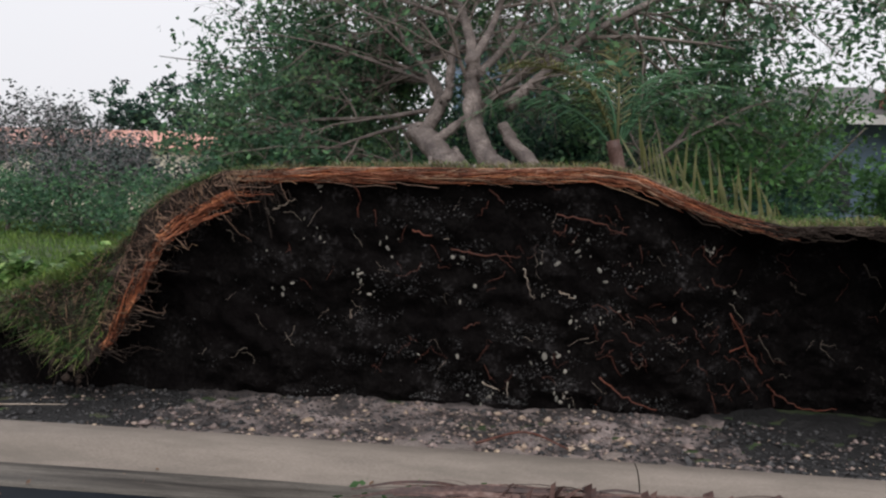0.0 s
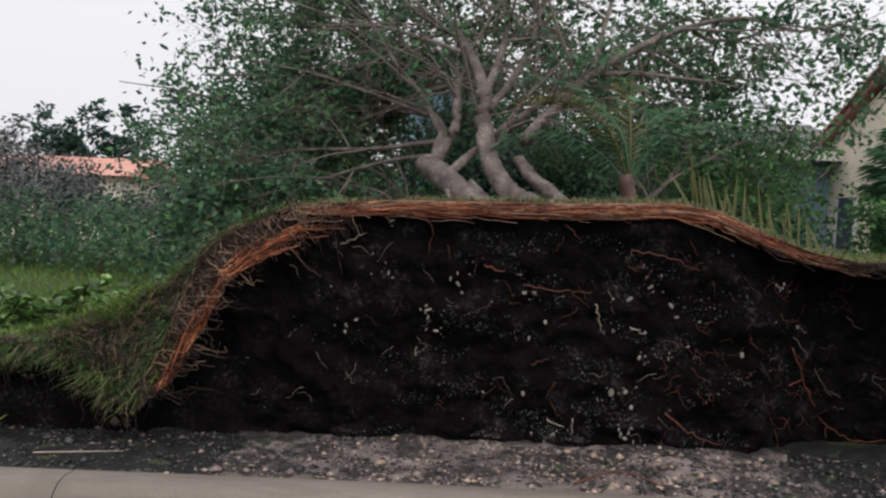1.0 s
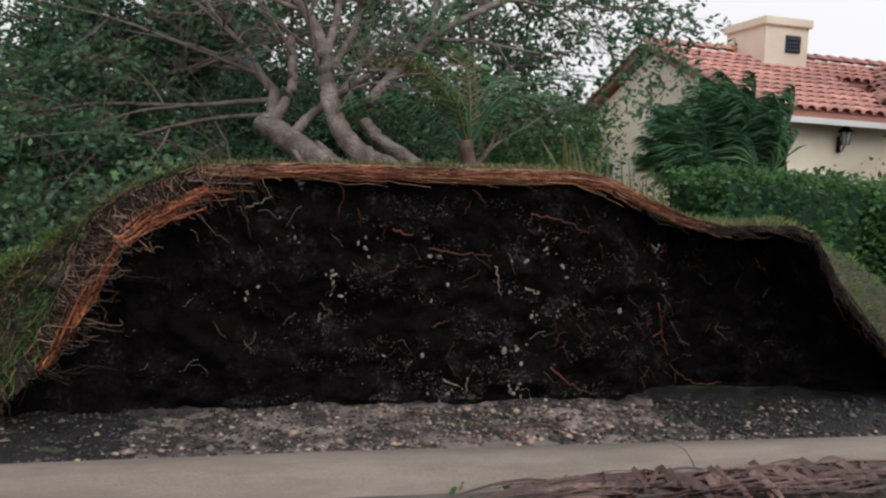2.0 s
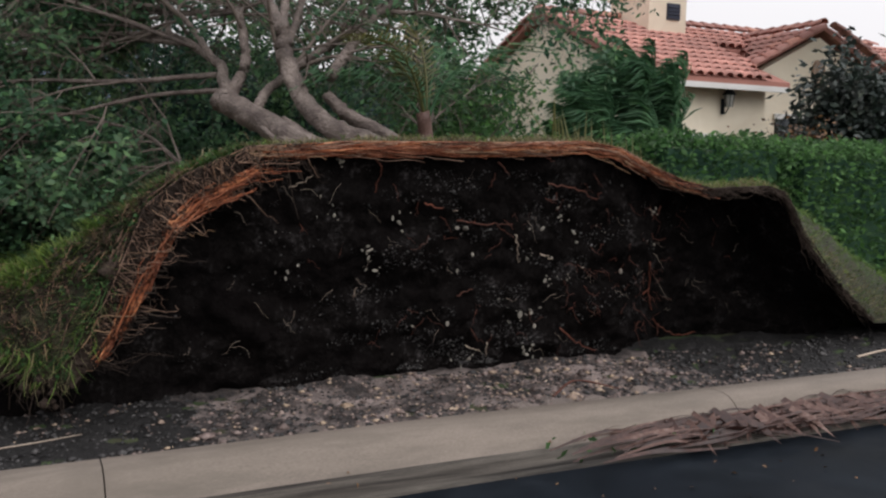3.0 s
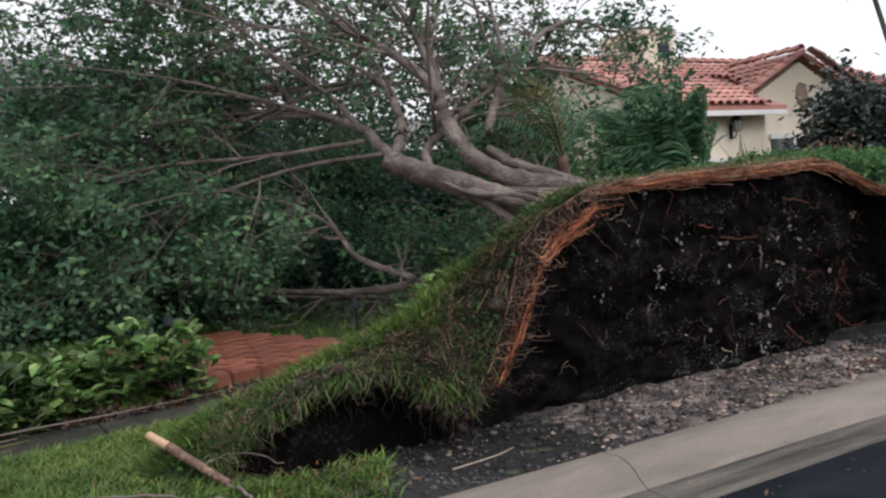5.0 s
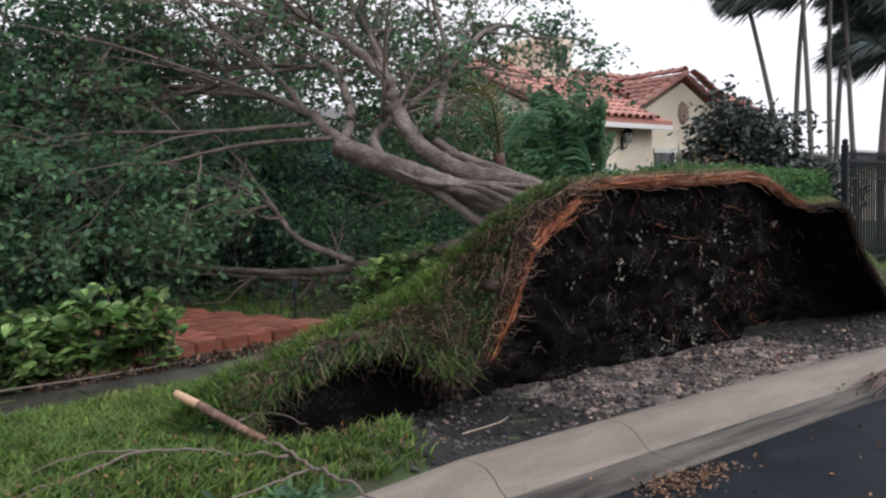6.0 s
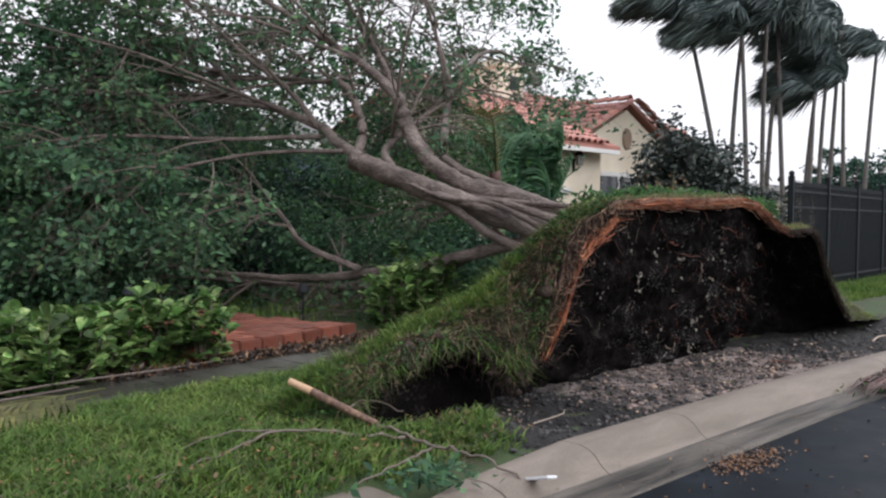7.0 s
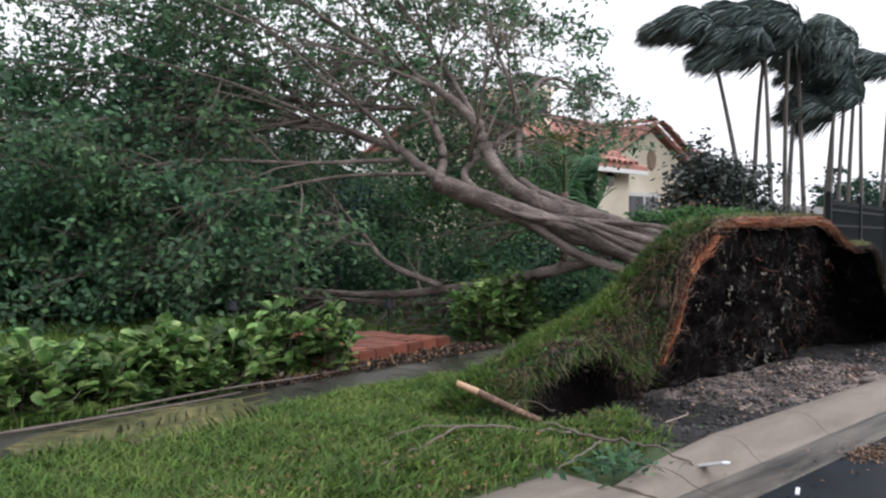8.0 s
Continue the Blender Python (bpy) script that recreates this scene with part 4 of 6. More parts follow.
pale = scatter_bed(12000, -3.3, 3.2)
keep = (0.6 * fbm(pale[:, 0], pale[:, 1], 2.0, 3.0) + 1.1 * np.exp(-((pale[:, 0] + 0.3) / 1.3) ** 2)) > rng.uniform(0.0, 1.2, len(pale))
v, f = rock_arrays(pale[keep], rng.gamma(1.3, 0.0058, keep.sum()) + 0.002, 0.6)
tagged(cloud("shell_gravel", v, f, M_PEBBLE, bed, "pale crushed shell gravel"), kind="stuff")
dark = scatter_bed(7000, -3.7, 4.2)
v, f = rock_arrays(dark, rng.gamma(2.0, 0.0042, len(dark)) + 0.003, 0.6)
tagged(cloud("dark_gravel", v, f, M_PEBBLEDARK, bed, "dark wet gravel and soil crumbs"), kind="stuff")
LUMP = bpy.data.meshes.new("lump")
bm = bmesh.new()
bmesh.ops.create_icosphere(bm, subdivisions=2, radius=1)
for vert in bm.verts:
    vert.co *= 1 + 0.3 * noise.noise(vert.co * 1.6) + 0.12 * noise.noise(vert.co * 4)
bm.to_mesh(LUMP)
bm.free()
M_LUMP = surface("shell_lump", [(0.12, 0.095, 0.083), (0.24, 0.195, 0.172), (0.36, 0.31, 0.28)], 6, 60, (0.6, 0.9), 0.9, depth=0.02, vary=0.3)
LUMP.materials.append(M_LUMP)
for x, dy, r in ((-0.55, 0.12, 0.10), (-0.35, 0.16, 0.08), (-0.75, 0.30, 0.06), (-1.3, 0.42, 0.07), (-1.65, 0.30, 0.09), (-0.05, 0.20, 0.07), (0.25, 0.14, 0.06), (-1.05, 0.15, 0.05), (0.75, 0.35, 0.05), (0.45, 0.5, 0.06), (-2.0, 0.45, 0.06), (-0.2, 0.5, 0.05), (0.1, 0.75, 0.05), (1.05, 0.12, 0.03), (-1.9, 0.15, 0.045)):
    y = float(kerb_y(x)) + dy
    link("lump", LUMP, None, bed, matrix=Matrix.LocRotScale((x, y, float(bed_z(x, y)) - 0.005), Euler((0.2, 0.1, x * 9)), (r * 1.3, r, r * 0.42)))
for pts, r in (([(-4.2 + 1.1, 4.62, 0.03), (-2.85, 4.6, 0.05), (-2.65, 4.72, 0.03)], 0.0055), ([(2.3, 4.45, 0.05), (2.7, 4.5, 0.06), (3.2, 4.42, 0.05)], 0.010), ([(-0.25, 4.35, 0.06), (0.0, 4.5, 0.09), (0.22, 4.38, 0.05)], 0.008)):
    st = tubes("broken_root", [(smooth_path(pts, 6), r, r * 0.5)], M_ROOTPALE if r != 0.008 or pts[0][0] < -1 else M_ROOTRED)
    tagged(st, "broken root lying on the gravel", "root")

# ---- sidewalk, mulch and pavers ----
def walk_front(x):
    return 6.42 + 0.13 * (np.asarray(x, dtype=float) + 5.4)


sidewalk = thing("sidewalk", (0, 0, 0), "wet grey concrete sidewalk beside the lawn", "sidewalk", kind="structure")
for xa, xb in zip(np.arange(-14.0, -1.9, 1.2), np.arange(-12.8, -0.6, 1.2)):
    ya, yb = float(walk_front(xa)), float(walk_front(xb))
    bm = prism([(xa + 0.006, ya - 0.02), (xb - 0.006, yb - 0.02), (xb - 0.006, yb + 0.62), (xa + 0.006, ya + 0.62)], "z", -0.05, 0.125)
    part("slab", bm, M_WALKWAY, sidewalk)

TERRACE = Matrix.Translation((-1.80, 7.86, 0.0)) @ Matrix.Rotation(radians(12.5), 4, 'Z')
paver_area = thing("paver_walk", (-1.80, 7.86, 0), "wet terracotta brick paver walk with a raised edge", "paving", kind="structure")
paver_area.rotation_euler = (0, 0, radians(12.5))
PAVER = bpy.data.meshes.new("paver")
bm = box(-0.145, 0.145, -0.145, 0.145, 0.0, 0.06, 0.008)
bm.to_mesh(PAVER)
bm.free()
PAVER.materials.append(M_PAVER)
EDGER = bpy.data.meshes.new("edge_brick")
bm = box(-0.125, 0.125, -0.06, 0.06, 0.0, 0.13, 0.010)
bm.to_mesh(EDGER)
bm.free()
EDGER.materials.append(M_PAVER)
for i in range(8):
    link("edge_brick", EDGER, None, paver_area, matrix=pose(-0.13 - 0.262 * i, 0.06, 0.108 + 0.004 * math.sin(i * 2.1), 0, rng.normal(0, 1.0), rng.normal(0, 1.2)))
for j in range(9):
    for i in range(9):
        shift = 0.15 if j % 2 else 0.0
        x = -0.15 - 0.30 * i - shift
        if x < -2.02:
            continue
        link("paver", PAVER, None, paver_area, matrix=pose(x, 0.28 + 0.30 * j, 0.174 + rng.normal(0, 0.0015), rng.normal(0, 0.25), rng.normal(0, 0.25), rng.normal(0, 0.5)))
part("sand_bed", box(-2.16, 0.0, 0.10, 2.95, 0.04, 0.19), M_MULCH, paver_area)

mx = rng.uniform(-4.6, -1.5, 7000)
my = walk_front(mx) + 0.62 + rng.uniform(-0.10, 0.40, 7000)
mz = 0.112 + rng.uniform(0, 0.03, 7000)
v, f = leaf_arrays(np.stack([mx, my, mz], -1), 0.05, 0.05, 0.45, facing=(0, 0, 1))
mulch = cloud("mulch_bed", v, f, M_MULCH)
tagged(mulch, "dark bark mulch beside the pavers", "mulch", kind="stuff")
pick = rng.random(7000) < 0.22
v, f = leaf_arrays(np.stack([mx, my, mz + 0.008], -1)[pick], 0.055, 0.05, 0.4, facing=(0, 0, 1))
tagged(cloud("leaf_litter", v, f, M_FALLLEAF, mulch), kind="stuff")

# ---- grass ----
def lawn_ok(p):
    x, y = p[:, 0], p[:, 1]
    walk_ = (y > walk_front(x) - 0.05) & (y < walk_front(x) + 0.75) & (x < -1.6)
    c, s = math.cos(radians(12.5)), math.sin(radians(12.5))
    lx, ly = (x + 1.80) * c + (y - 7.86) * s, -(x + 1.80) * s + (y - 7.86) * c
    pav = (lx > -2.2) & (lx < 0.05) & (ly > -0.3) & (ly < 3.0)
    pit = (x > -3.45 + 0.25 * fbm(x, y, 5.0)) & (y < 6.0) | (x > -4.15 + 0.1 * fbm(x, y, 6.0)) & (y > 4.82) & (y < 6.0)
    strip = (y < np.where(x < -4.5, 4.40, kerb_y(x) + 0.05))
    return ~(walk_ | pav | pit | strip)


def lawn_patch(x0, x1, y0, y1, count):
    p = np.stack([rng.uniform(x0, x1, count), rng.uniform(y0, y1, count)], -1)
    p = p[lawn_ok(p)]
    bare = fbm(p[:, 0], p[:, 1], 3.0, 9.0) + 0.9 * np.clip((5.1 - p[:, 1]) / 0.6, 0, 1) * (p[:, 0] > -5.6)
    p = p[bare < rng.uniform(0.2, 1.5, len(p))]
    return np.stack([p[:, 0], p[:, 1], ground_z(p[:, 0], p[:, 1]) - 0.004], -1)


def tufts(points, normals, per, spread, height, width, lean=1.3, wind=(-0.1, 0, 0)):
    """Blades of grass growing in tufts that splay outwards; some tufts stand higher."""
    n = len(points)
    size = rng.uniform(0.55, 1.45, n)
    which = np.repeat(np.arange(n), rng.integers(max(2, per - 4), per + 5, n))
    off = rng.normal(0, spread, (len(which), 3)) * size[which][:, None]
    nr = None
    if normals is not None:
        nr = normals[which]
        off -= nr * (off * nr).sum(1)[:, None]
        nr = nr + off / spread * 0.30
        nr /= np.linalg.norm(nr, axis=1)[:, None]
    else:
        off[:, 2] = 0
    return blade_arrays(points[which] + off, height, width, lean, nr, wind)


near = lawn_patch(-7.6, -3.1, 4.35, 7.2, 9000)
grass_chunks = [tufts(near, None, 9, 0.028, 0.082, 0.0125, 1.2), tufts(lawn_patch(-12, -2.0, 7.2, 12.0, 5200), None, 9, 0.05, 0.10, 0.016, 0.9),
                blade_arrays(lawn_patch(-14, 3.0, 9.0, 22.0, 30000), 0.13, 0.02, 0.6), blade_arrays(lawn_patch(2.0, 14, 5.5, 9.0, 16000), 0.10, 0.012, 0.6), blade_arrays(lawn_patch(4.4, 14, 4.1, 7.5, 14000), 0.09, 0.012, 0.6)]
v, f = join_arrays(grass_chunks)
tagged(cloud("lawn_grass", v, f, M_GRASS), "wet bright green lawn grass", "grass", kind="stuff")
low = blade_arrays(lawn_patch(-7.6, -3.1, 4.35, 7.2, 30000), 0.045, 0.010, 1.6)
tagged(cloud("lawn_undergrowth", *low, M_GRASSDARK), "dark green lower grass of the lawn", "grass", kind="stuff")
dry = blade_arrays(lawn_patch(-6.8, -3.1, 4.35, 6.2, 7500), 0.07, 0.007, 1.6)
tagged(cloud("dead_grass", *dry, M_GRASSDRY), "dry straw-coloured grass among the lawn", "grass", kind="stuff")


def sod_roots(count, v0, v1, x0=-4.45, x1=3.8):
    x, vv = rng.uniform(x0, x1, count), rng.uniform(v0, v1, count)
    p = sod_point(x, vv)
    a, b = sod_point(x + 0.02, vv) - p, sod_point(x, vv + 0.02) - p
    nrm = np.cross(a, b)
    nrm /= np.linalg.norm(nrm, axis=1)[:, None] + 1e-9
    nrm = nrm * np.sign(nrm[:, 2:3] + 1e-6)
    return p - nrm * 0.004, nrm * 0.7 + np.array([0, 0, 0.3])


def turf_patch(count, v0, v1, x0, x1, low, high, seed):
    """Places on the turf where patches of growth stand."""
    p, nr = sod_roots(count, v0, v1, x0, x1)
    q = fbm(p[:, 0], p[:, 1] + p[:, 2], 4.5, seed) + 0.8 * fbm(p[:, 0], p[:, 2] + 0.5 * p[:, 1], 12.0, seed + 1)
    ok = (q > rng.uniform(low, high, len(p))) & (p[:, 2] > 0.14)
    return p[ok], nr[ok]


p, nr = sod_roots(10000, 0.0, 0.75, 0.9, 4.2)
p2, nr2 = sod_roots(2400, 0.03, 0.75, -1.7, 1.0)
g1 = blade_arrays(np.vstack([p, p2]), 0.042, 0.0068, 1.4, np.vstack([nr, nr2]), (-0.05, 0, 0))
p, nr = turf_patch(2600, 0.02, 0.8, -4.45, -1.6, -0.5, 0.5, 3.0)
g2 = tufts(p, nr, 8, 0.022, 0.046, 0.0085, 1.5, (-0.05, 0, -0.15))
p, nr = turf_patch(900, 0.25, 0.62, -4.5, -2.5, -0.5, 0.4, 5.0)
g3 = tufts(p, nr, 9, 0.022, 0.085, 0.0100, 1.2, (-0.1, 0, 0.1))
p, nr = sod_roots(60, 0.0, 0.05, -4.2, -2.55)
g4 = tufts(p, nr * 0.2 + np.array([-0.2, -0.45, -0.75]), 9, 0.03, 0.08, 0.007, 1.6, (0, 0, -0.3))
v, f = join_arrays([g1, g2, g3, g4])
tagged(tree_part("turf_grass", v, f, M_GRASS, label="tufts of green grass on the lifted turf"), kind="stuff")
p, nr = turf_patch(3200, 0.0, 0.7, -4.45, -1.7, -0.7, 0.4, 8.0)
g1 = tufts(p, nr, 7, 0.024, 0.038, 0.010, 1.7, (0, 0, -0.2))
p, nr = sod_roots(90, 0.0, 0.06, -4.2, -2.45)
g2 = tufts(p, nr * 0.2 + np.array([-0.1, -0.35, -0.9]), 10, 0.03, 0.08, 0.006, 1.6, (0, 0, -0.3))
tagged(tree_part("creeping_weed", *join_arrays([g1, g2]), M_GRASSDARK, label="dark green creeping growth on the turf"), kind="stuff")
p, nr = turf_patch(9000, 0.0, 0.6, -4.4, -1.75, -0.4, 0.6, 14.0)
v, f = leaf_arrays(p + nr * rng.uniform(0.01, 0.045, (len(p), 1)), 0.034, 0.1, 0.6)
tagged(tree_part("weed_leaf", v, f, M_HEDGE, label="small green weed leaves in the turf"), kind="stuff")
p, nr = turf_patch(1500, 0.0, 0.5, -4.4, -1.8, -0.4, 0.5, 11.0)
g1 = tufts(p, nr, 6, 0.03, 0.085, 0.0050, 1.8, (0, 0, -0.25))
p, nr = sod_roots(4200, 0.0, 0.12, -2.2, 4.0)
g2 = blade_arrays(p, 0.05, 0.005, 1.2, nr)
p, nr = sod_roots(80, 0.0, 0.05, -4.2, -2.45)
g3 = tufts(p, nr * 0.2 + np.array([-0.1, -0.3, -0.9]), 7, 0.03, 0.10, 0.004, 1.5, (0, 0, -0.3))
v, f = join_arrays([g1, g2, g3])
tagged(tree_part("turf_straw", v, f, M_GRASSDRY, label="dry grass and dead stems on the turf"), kind="stuff")

chunks = []
for _ in range(300):
    x0, v0 = rng.uniform(-4.1, -2.15), rng.uniform(0.0, 0.36)
    k = 5
    xs_ = x0 + np.cumsum(rng.normal(0, 0.03, k))
    vs_ = np.clip(v0 + np.cumsum(rng.normal(0, 0.02, k)), 0, 0.4)
    q = sod_point(xs_, vs_) + np.array([0, -0.02, 0.02]) + rng.normal(0, 0.008, (k, 3))
    chunks.append(tube_arrays(q, 0.0028, 0.0014, 4))
v, f = join_arrays(chunks)
tagged(tree_part("dead_stem", v, f, M_FIBREPALE, label="grey dead runners over the turf"), kind="stuff")
chunks = []
for _ in range(380):
    x0, v0 = rng.uniform(-4.0, -2.15), rng.uniform(0.0, 0.30)
    k = 5
    xs_ = x0 + np.cumsum(rng.normal(0, 0.025, k))
    vs_ = np.clip(v0 + np.cumsum(rng.normal(0, 0.03, k)), 0, 0.4)
    q = sod_point(xs_, vs_) + np.array([0, -0.025, 0.025]) + rng.normal(0, 0.010, (k, 3))
    chunks.append(tube_arrays(q, 0.0034, 0.0016, 4))
v, f = join_arrays(chunks)
tagged(tree_part("brown_stem", v, f, M_SOILEDGE, label="dark brown runners tangled over the turf"), kind="stuff")

lx_ = rng.uniform(-6.5, -3.4, 900)
ly_ = 4.4 + 1.1 * rng.uniform(0, 1, 900) ** 1.3
v, f = leaf_arrays(np.stack([lx_, ly_, ground_z(lx_, ly_) + 0.035 + rng.uniform(0, 0.03, 900)], -1), 0.030, 0.1, 0.5, facing=(0, 0, 1))
tagged(cloud("fallen_leaf_litter", v, f, M_FALLLEAF), "brown fallen leaves scattered on the grass", "leaves", kind="stuff")


# ---- shrubs ----
def shrub(name, spots, size, material, label, base=(0, 0, 0), category="shrub", droop=0.1):
    t = thing(name, base, label, category)
    inv = Matrix.Translation([-c for c in base])
    v, f = leaf_arrays(spots, size, droop, 0.5)
    ob = cloud("foliage", v, f, material, t)
    ob.matrix_basis = inv
    tagged(ob, kind="stuff")
    return t


def spoon_leaf_arrays(bases, ways, size):
    """Broad leaves, widest towards the tip, folded a little along the rib and bent back."""
    n = len(bases)
    up = np.array([0, 0, 1.0]) + rng.normal(0, 0.35, (n, 3))
    s_ = np.cross(ways, up)
    s_ /= np.linalg.norm(s_, axis=1)[:, None] + 1e-9
    nrm = np.cross(s_, ways)
    L = (size * rng.uniform(0.65, 1.25, n))[:, None]
    rows = []
    for a, w, sag in ((0.0, 0.05, 0.0), (0.35, 0.24, 0.03), (0.68, 0.33, 0.0), (0.90, 0.22, -0.06)):
        c = bases + ways * L * a + nrm * L * sag
        rows += [c - s_ * L * w + nrm * L * w * 0.25, c, c + s_ * L * w + nrm * L * w * 0.25]
    rows.append(bases + ways * L + nrm * L * -0.10)
    verts = np.stack(rows, 1).reshape(-1, 3)
    f = []
    for r in range(3):
        for c in range(2):
            a, b = r * 3 + c, r * 3 + 3 + c
            f += [(a, a + 1, b + 1), (a, b + 1, b)]
    f += [(9, 10, 12), (10, 11, 12)]
    return verts, (np.arange(n)[:, None, None] * 13 + np.array(f)[None]).reshape(-1, 3)


def low_bush(cx, cy, shoots, leaf, radius, height, label, material=M_SEAGRAPE):
    """A shrub of many shoots, each with pairs of leaves and a rosette at its tip."""
    g = float(ground_z(cx, cy))
    t = thing("shrub", (cx, cy, g), label, "shrub")
    bases, ways, stems = [], [], []
    for _ in range(shoots):
        a, q = rng.uniform(0, 2 * math.pi), math.sqrt(rng.uniform(0, 1))
        h = height * (1 - 0.45 * q * q) * rng.uniform(0.45, 1.08)
        tip = np.array([radius * q * math.cos(a), radius * q * math.sin(a), h])
        foot = np.array([0.3 * tip[0], 0.3 * tip[1], 0.0])
        path = smooth_path([foot, foot * 0.4 + tip * 0.6 * np.array([1.1, 1.1, 0.75]), tip], 4)
        stems.append(tube_arrays(path, 0.007, 0.003, 4))
        d = path[-1] - path[-3]
        d /= np.linalg.norm(d)
        for k in range(rng.integers(8, 13)):
            az, back = rng.uniform(0, 2 * math.pi), 0.55 * rng.uniform(0, 1) ** 1.6
            w = np.array([math.cos(az), math.sin(az), 0]) * rng.uniform(0.7, 1.1) + d * rng.uniform(0.2, 1.0) * (1 - 1.5 * back) + np.array([-0.15, 0.05, 0.02])
            bases.append(tip - d * back * height)
            ways.append(w / np.linalg.norm(w))
    v, f = spoon_leaf_arrays(np.array(bases) + rng.normal(0, 0.02, (len(bases), 3)), np.array(ways), leaf)
    tagged(cloud("foliage", v, f, material, t), kind="stuff")
    tagged(cloud("stem_tangle", *join_arrays(stems), M_TWIG, t, smooth=True), kind="stuff")
    return t


low_bush(-3.72, 7.45, 26, 0.125, 0.22, 0.62, "upright shrub with broad pale green leaves by the pavers")
for i, (cx, cy) in enumerate(((-4.02, 7.78), (-4.35, 7.92), (-4.65, 7.65), (-5.05, 7.82), (-5.4, 7.45), (-5.85, 7.6), (-6.25, 7.35), (-6.75, 7.45), (-7.3, 7.3), (-4.95, 7.42), (-5.6, 7.85))):
    low_bush(cx, cy, 44, 0.135, 0.42, (0.52, 0.43, 0.38)[i % 3], "low shrub with broad glossy green leaves")
for cx, cy, h in ((-1.05, 8.05, 0.70), (-0.6, 7.92, 0.80), (-0.75, 8.35, 0.85)):
    low_bush(cx, cy, 50, 0.125, 0.36, h, "leafy green shrub before the fallen limbs")

for x, y, h in ((-1.50, 9.15, 0.34), (-3.3, 9.6, 0.40)):
    g = float(ground_z(x, y))
    pl = thing("path_light", (x, y, g), "small black path light on a stake in the lawn", "lamp", "path lights")
    bm = bmesh.new()
    bmesh.ops.create_cone(bm, cap_ends=True, segments=10, radius1=0.012, radius2=0.012, depth=h, matrix=Matrix.Translation((0, 0, h / 2)))
    part("stake", bm, M_DARKMETAL, pl)
    bm = bmesh.new()
    bmesh.ops.create_cone(bm, cap_ends=True, segments=14, radius1=0.065, radius2=0.03, depth=0.09, matrix=Matrix.Translation((0, 0, h + 0.04)))
    part("shade", bm, M_DARKMETAL, pl)

# ---- loose things on lawn and road ----
br = thing("broken_branch", (-4.4, 5.26, 0.25), "broken branch with bare splintered wood on the grass", "branch")
inv = Matrix.Translation((4.4, -5.26, -0.25))
ob = tubes("bare_end", [(smooth_path([(-4.42, 5.30, 0.36), (-4.39, 5.24, 0.337), (-4.35, 5.17, 0.308)], 6), 0.021, 0.023)], M_CUTWOOD, br, "pale stripped wood", 9)
ob.matrix_basis = inv
ob = tubes("shaft", [(smooth_path([(-4.355, 5.18, 0.312), (-4.30, 5.08, 0.265), (-4.24, 4.97, 0.215), (-4.17, 4.84, 0.16)], 8), 0.024, 0.019)], M_PEELED, br, "thick shaft with peeling bark", 9)
ob.matrix_basis = inv
for pts, r in (([(-4.20, 4.90, 0.18), (-4.14, 4.72, 0.14), (-4.16, 4.50, 0.12), (-4.20, 4.25, 0.14), (-4.22, 4.02, 0.15), (-4.14, 3.80, 0.05)], 0.011), ([(-4.17, 4.62, 0.13), (-4.45, 4.85, 0.16), (-4.72, 4.98, 0.19), (-5.05, 4.93, 0.15), (-5.5, 4.82, 0.13)], 0.009), ([(-4.19, 4.40, 0.12), (-4.5, 4.3, 0.13), (-4.8, 4.25, 0.10)], 0.007), ([(-4.25, 5.0, 0.23), (-4.05, 5.05, 0.24), (-3.85, 4.98, 0.16)], 0.006), ([(-4.72, 4.98, 0.19), (-4.95, 5.12, 0.19), (-5.2, 5.15, 0.14)], 0.005)):
    path = smooth_path(pts, 6)
    path[1:-1] += rng.normal(0, 0.006, (len(path) - 2, 3))
    ob = tubes("bough", [(path, r, r * 0.55)], M_TWIG, br)
    ob.matrix_basis = inv
sp = np.stack([rng.normal(-4.45, 0.13, 160), rng.normal(4.12, 0.10, 160), rng.uniform(0.04, 0.14, 160)], -1)
v, f = leaf_arrays(sp, 0.07, 0.2, 0.4)
ob = cloud("leaves", v, f, M_LEAF, br)
ob.matrix_basis = inv
tagged(ob, kind="stuff")
for pts, r in (([(-5.9, 6.9, 0.16), (-5.0, 7.0, 0.18), (-4.2, 7.15, 0.16), (-3.3, 7.35, 0.15)], 0.012), ([(-6.6, 6.75, 0.15), (-5.6, 6.78, 0.16), (-4.9, 6.95, 0.15)], 0.014)):
    tagged(tubes("fallen_branch", [(smooth_path(pts, 8), r * 0.75, r * 0.4)], M_TWIG), "thin brown branch fallen along the sidewalk", "branch")
bd = part("board", box(-0.15, 0.15, -0.028, 0.028, 0, 0.014, 0.003), M_WHITE, matrix=pose(-4.12, 3.80, 0.075, 6, 18, 72))
tagged(bd, "small white board lying in the gutter", "board")
FRAG = part("board", box(-0.06, 0.06, -0.010, 0.010, 0, 0.008, 0.002), M_WHITE, matrix=pose(-3.98, 3.38, 0.001, 0, 0, 20))
tagged(FRAG, "small white scrap on the wet road", "board")


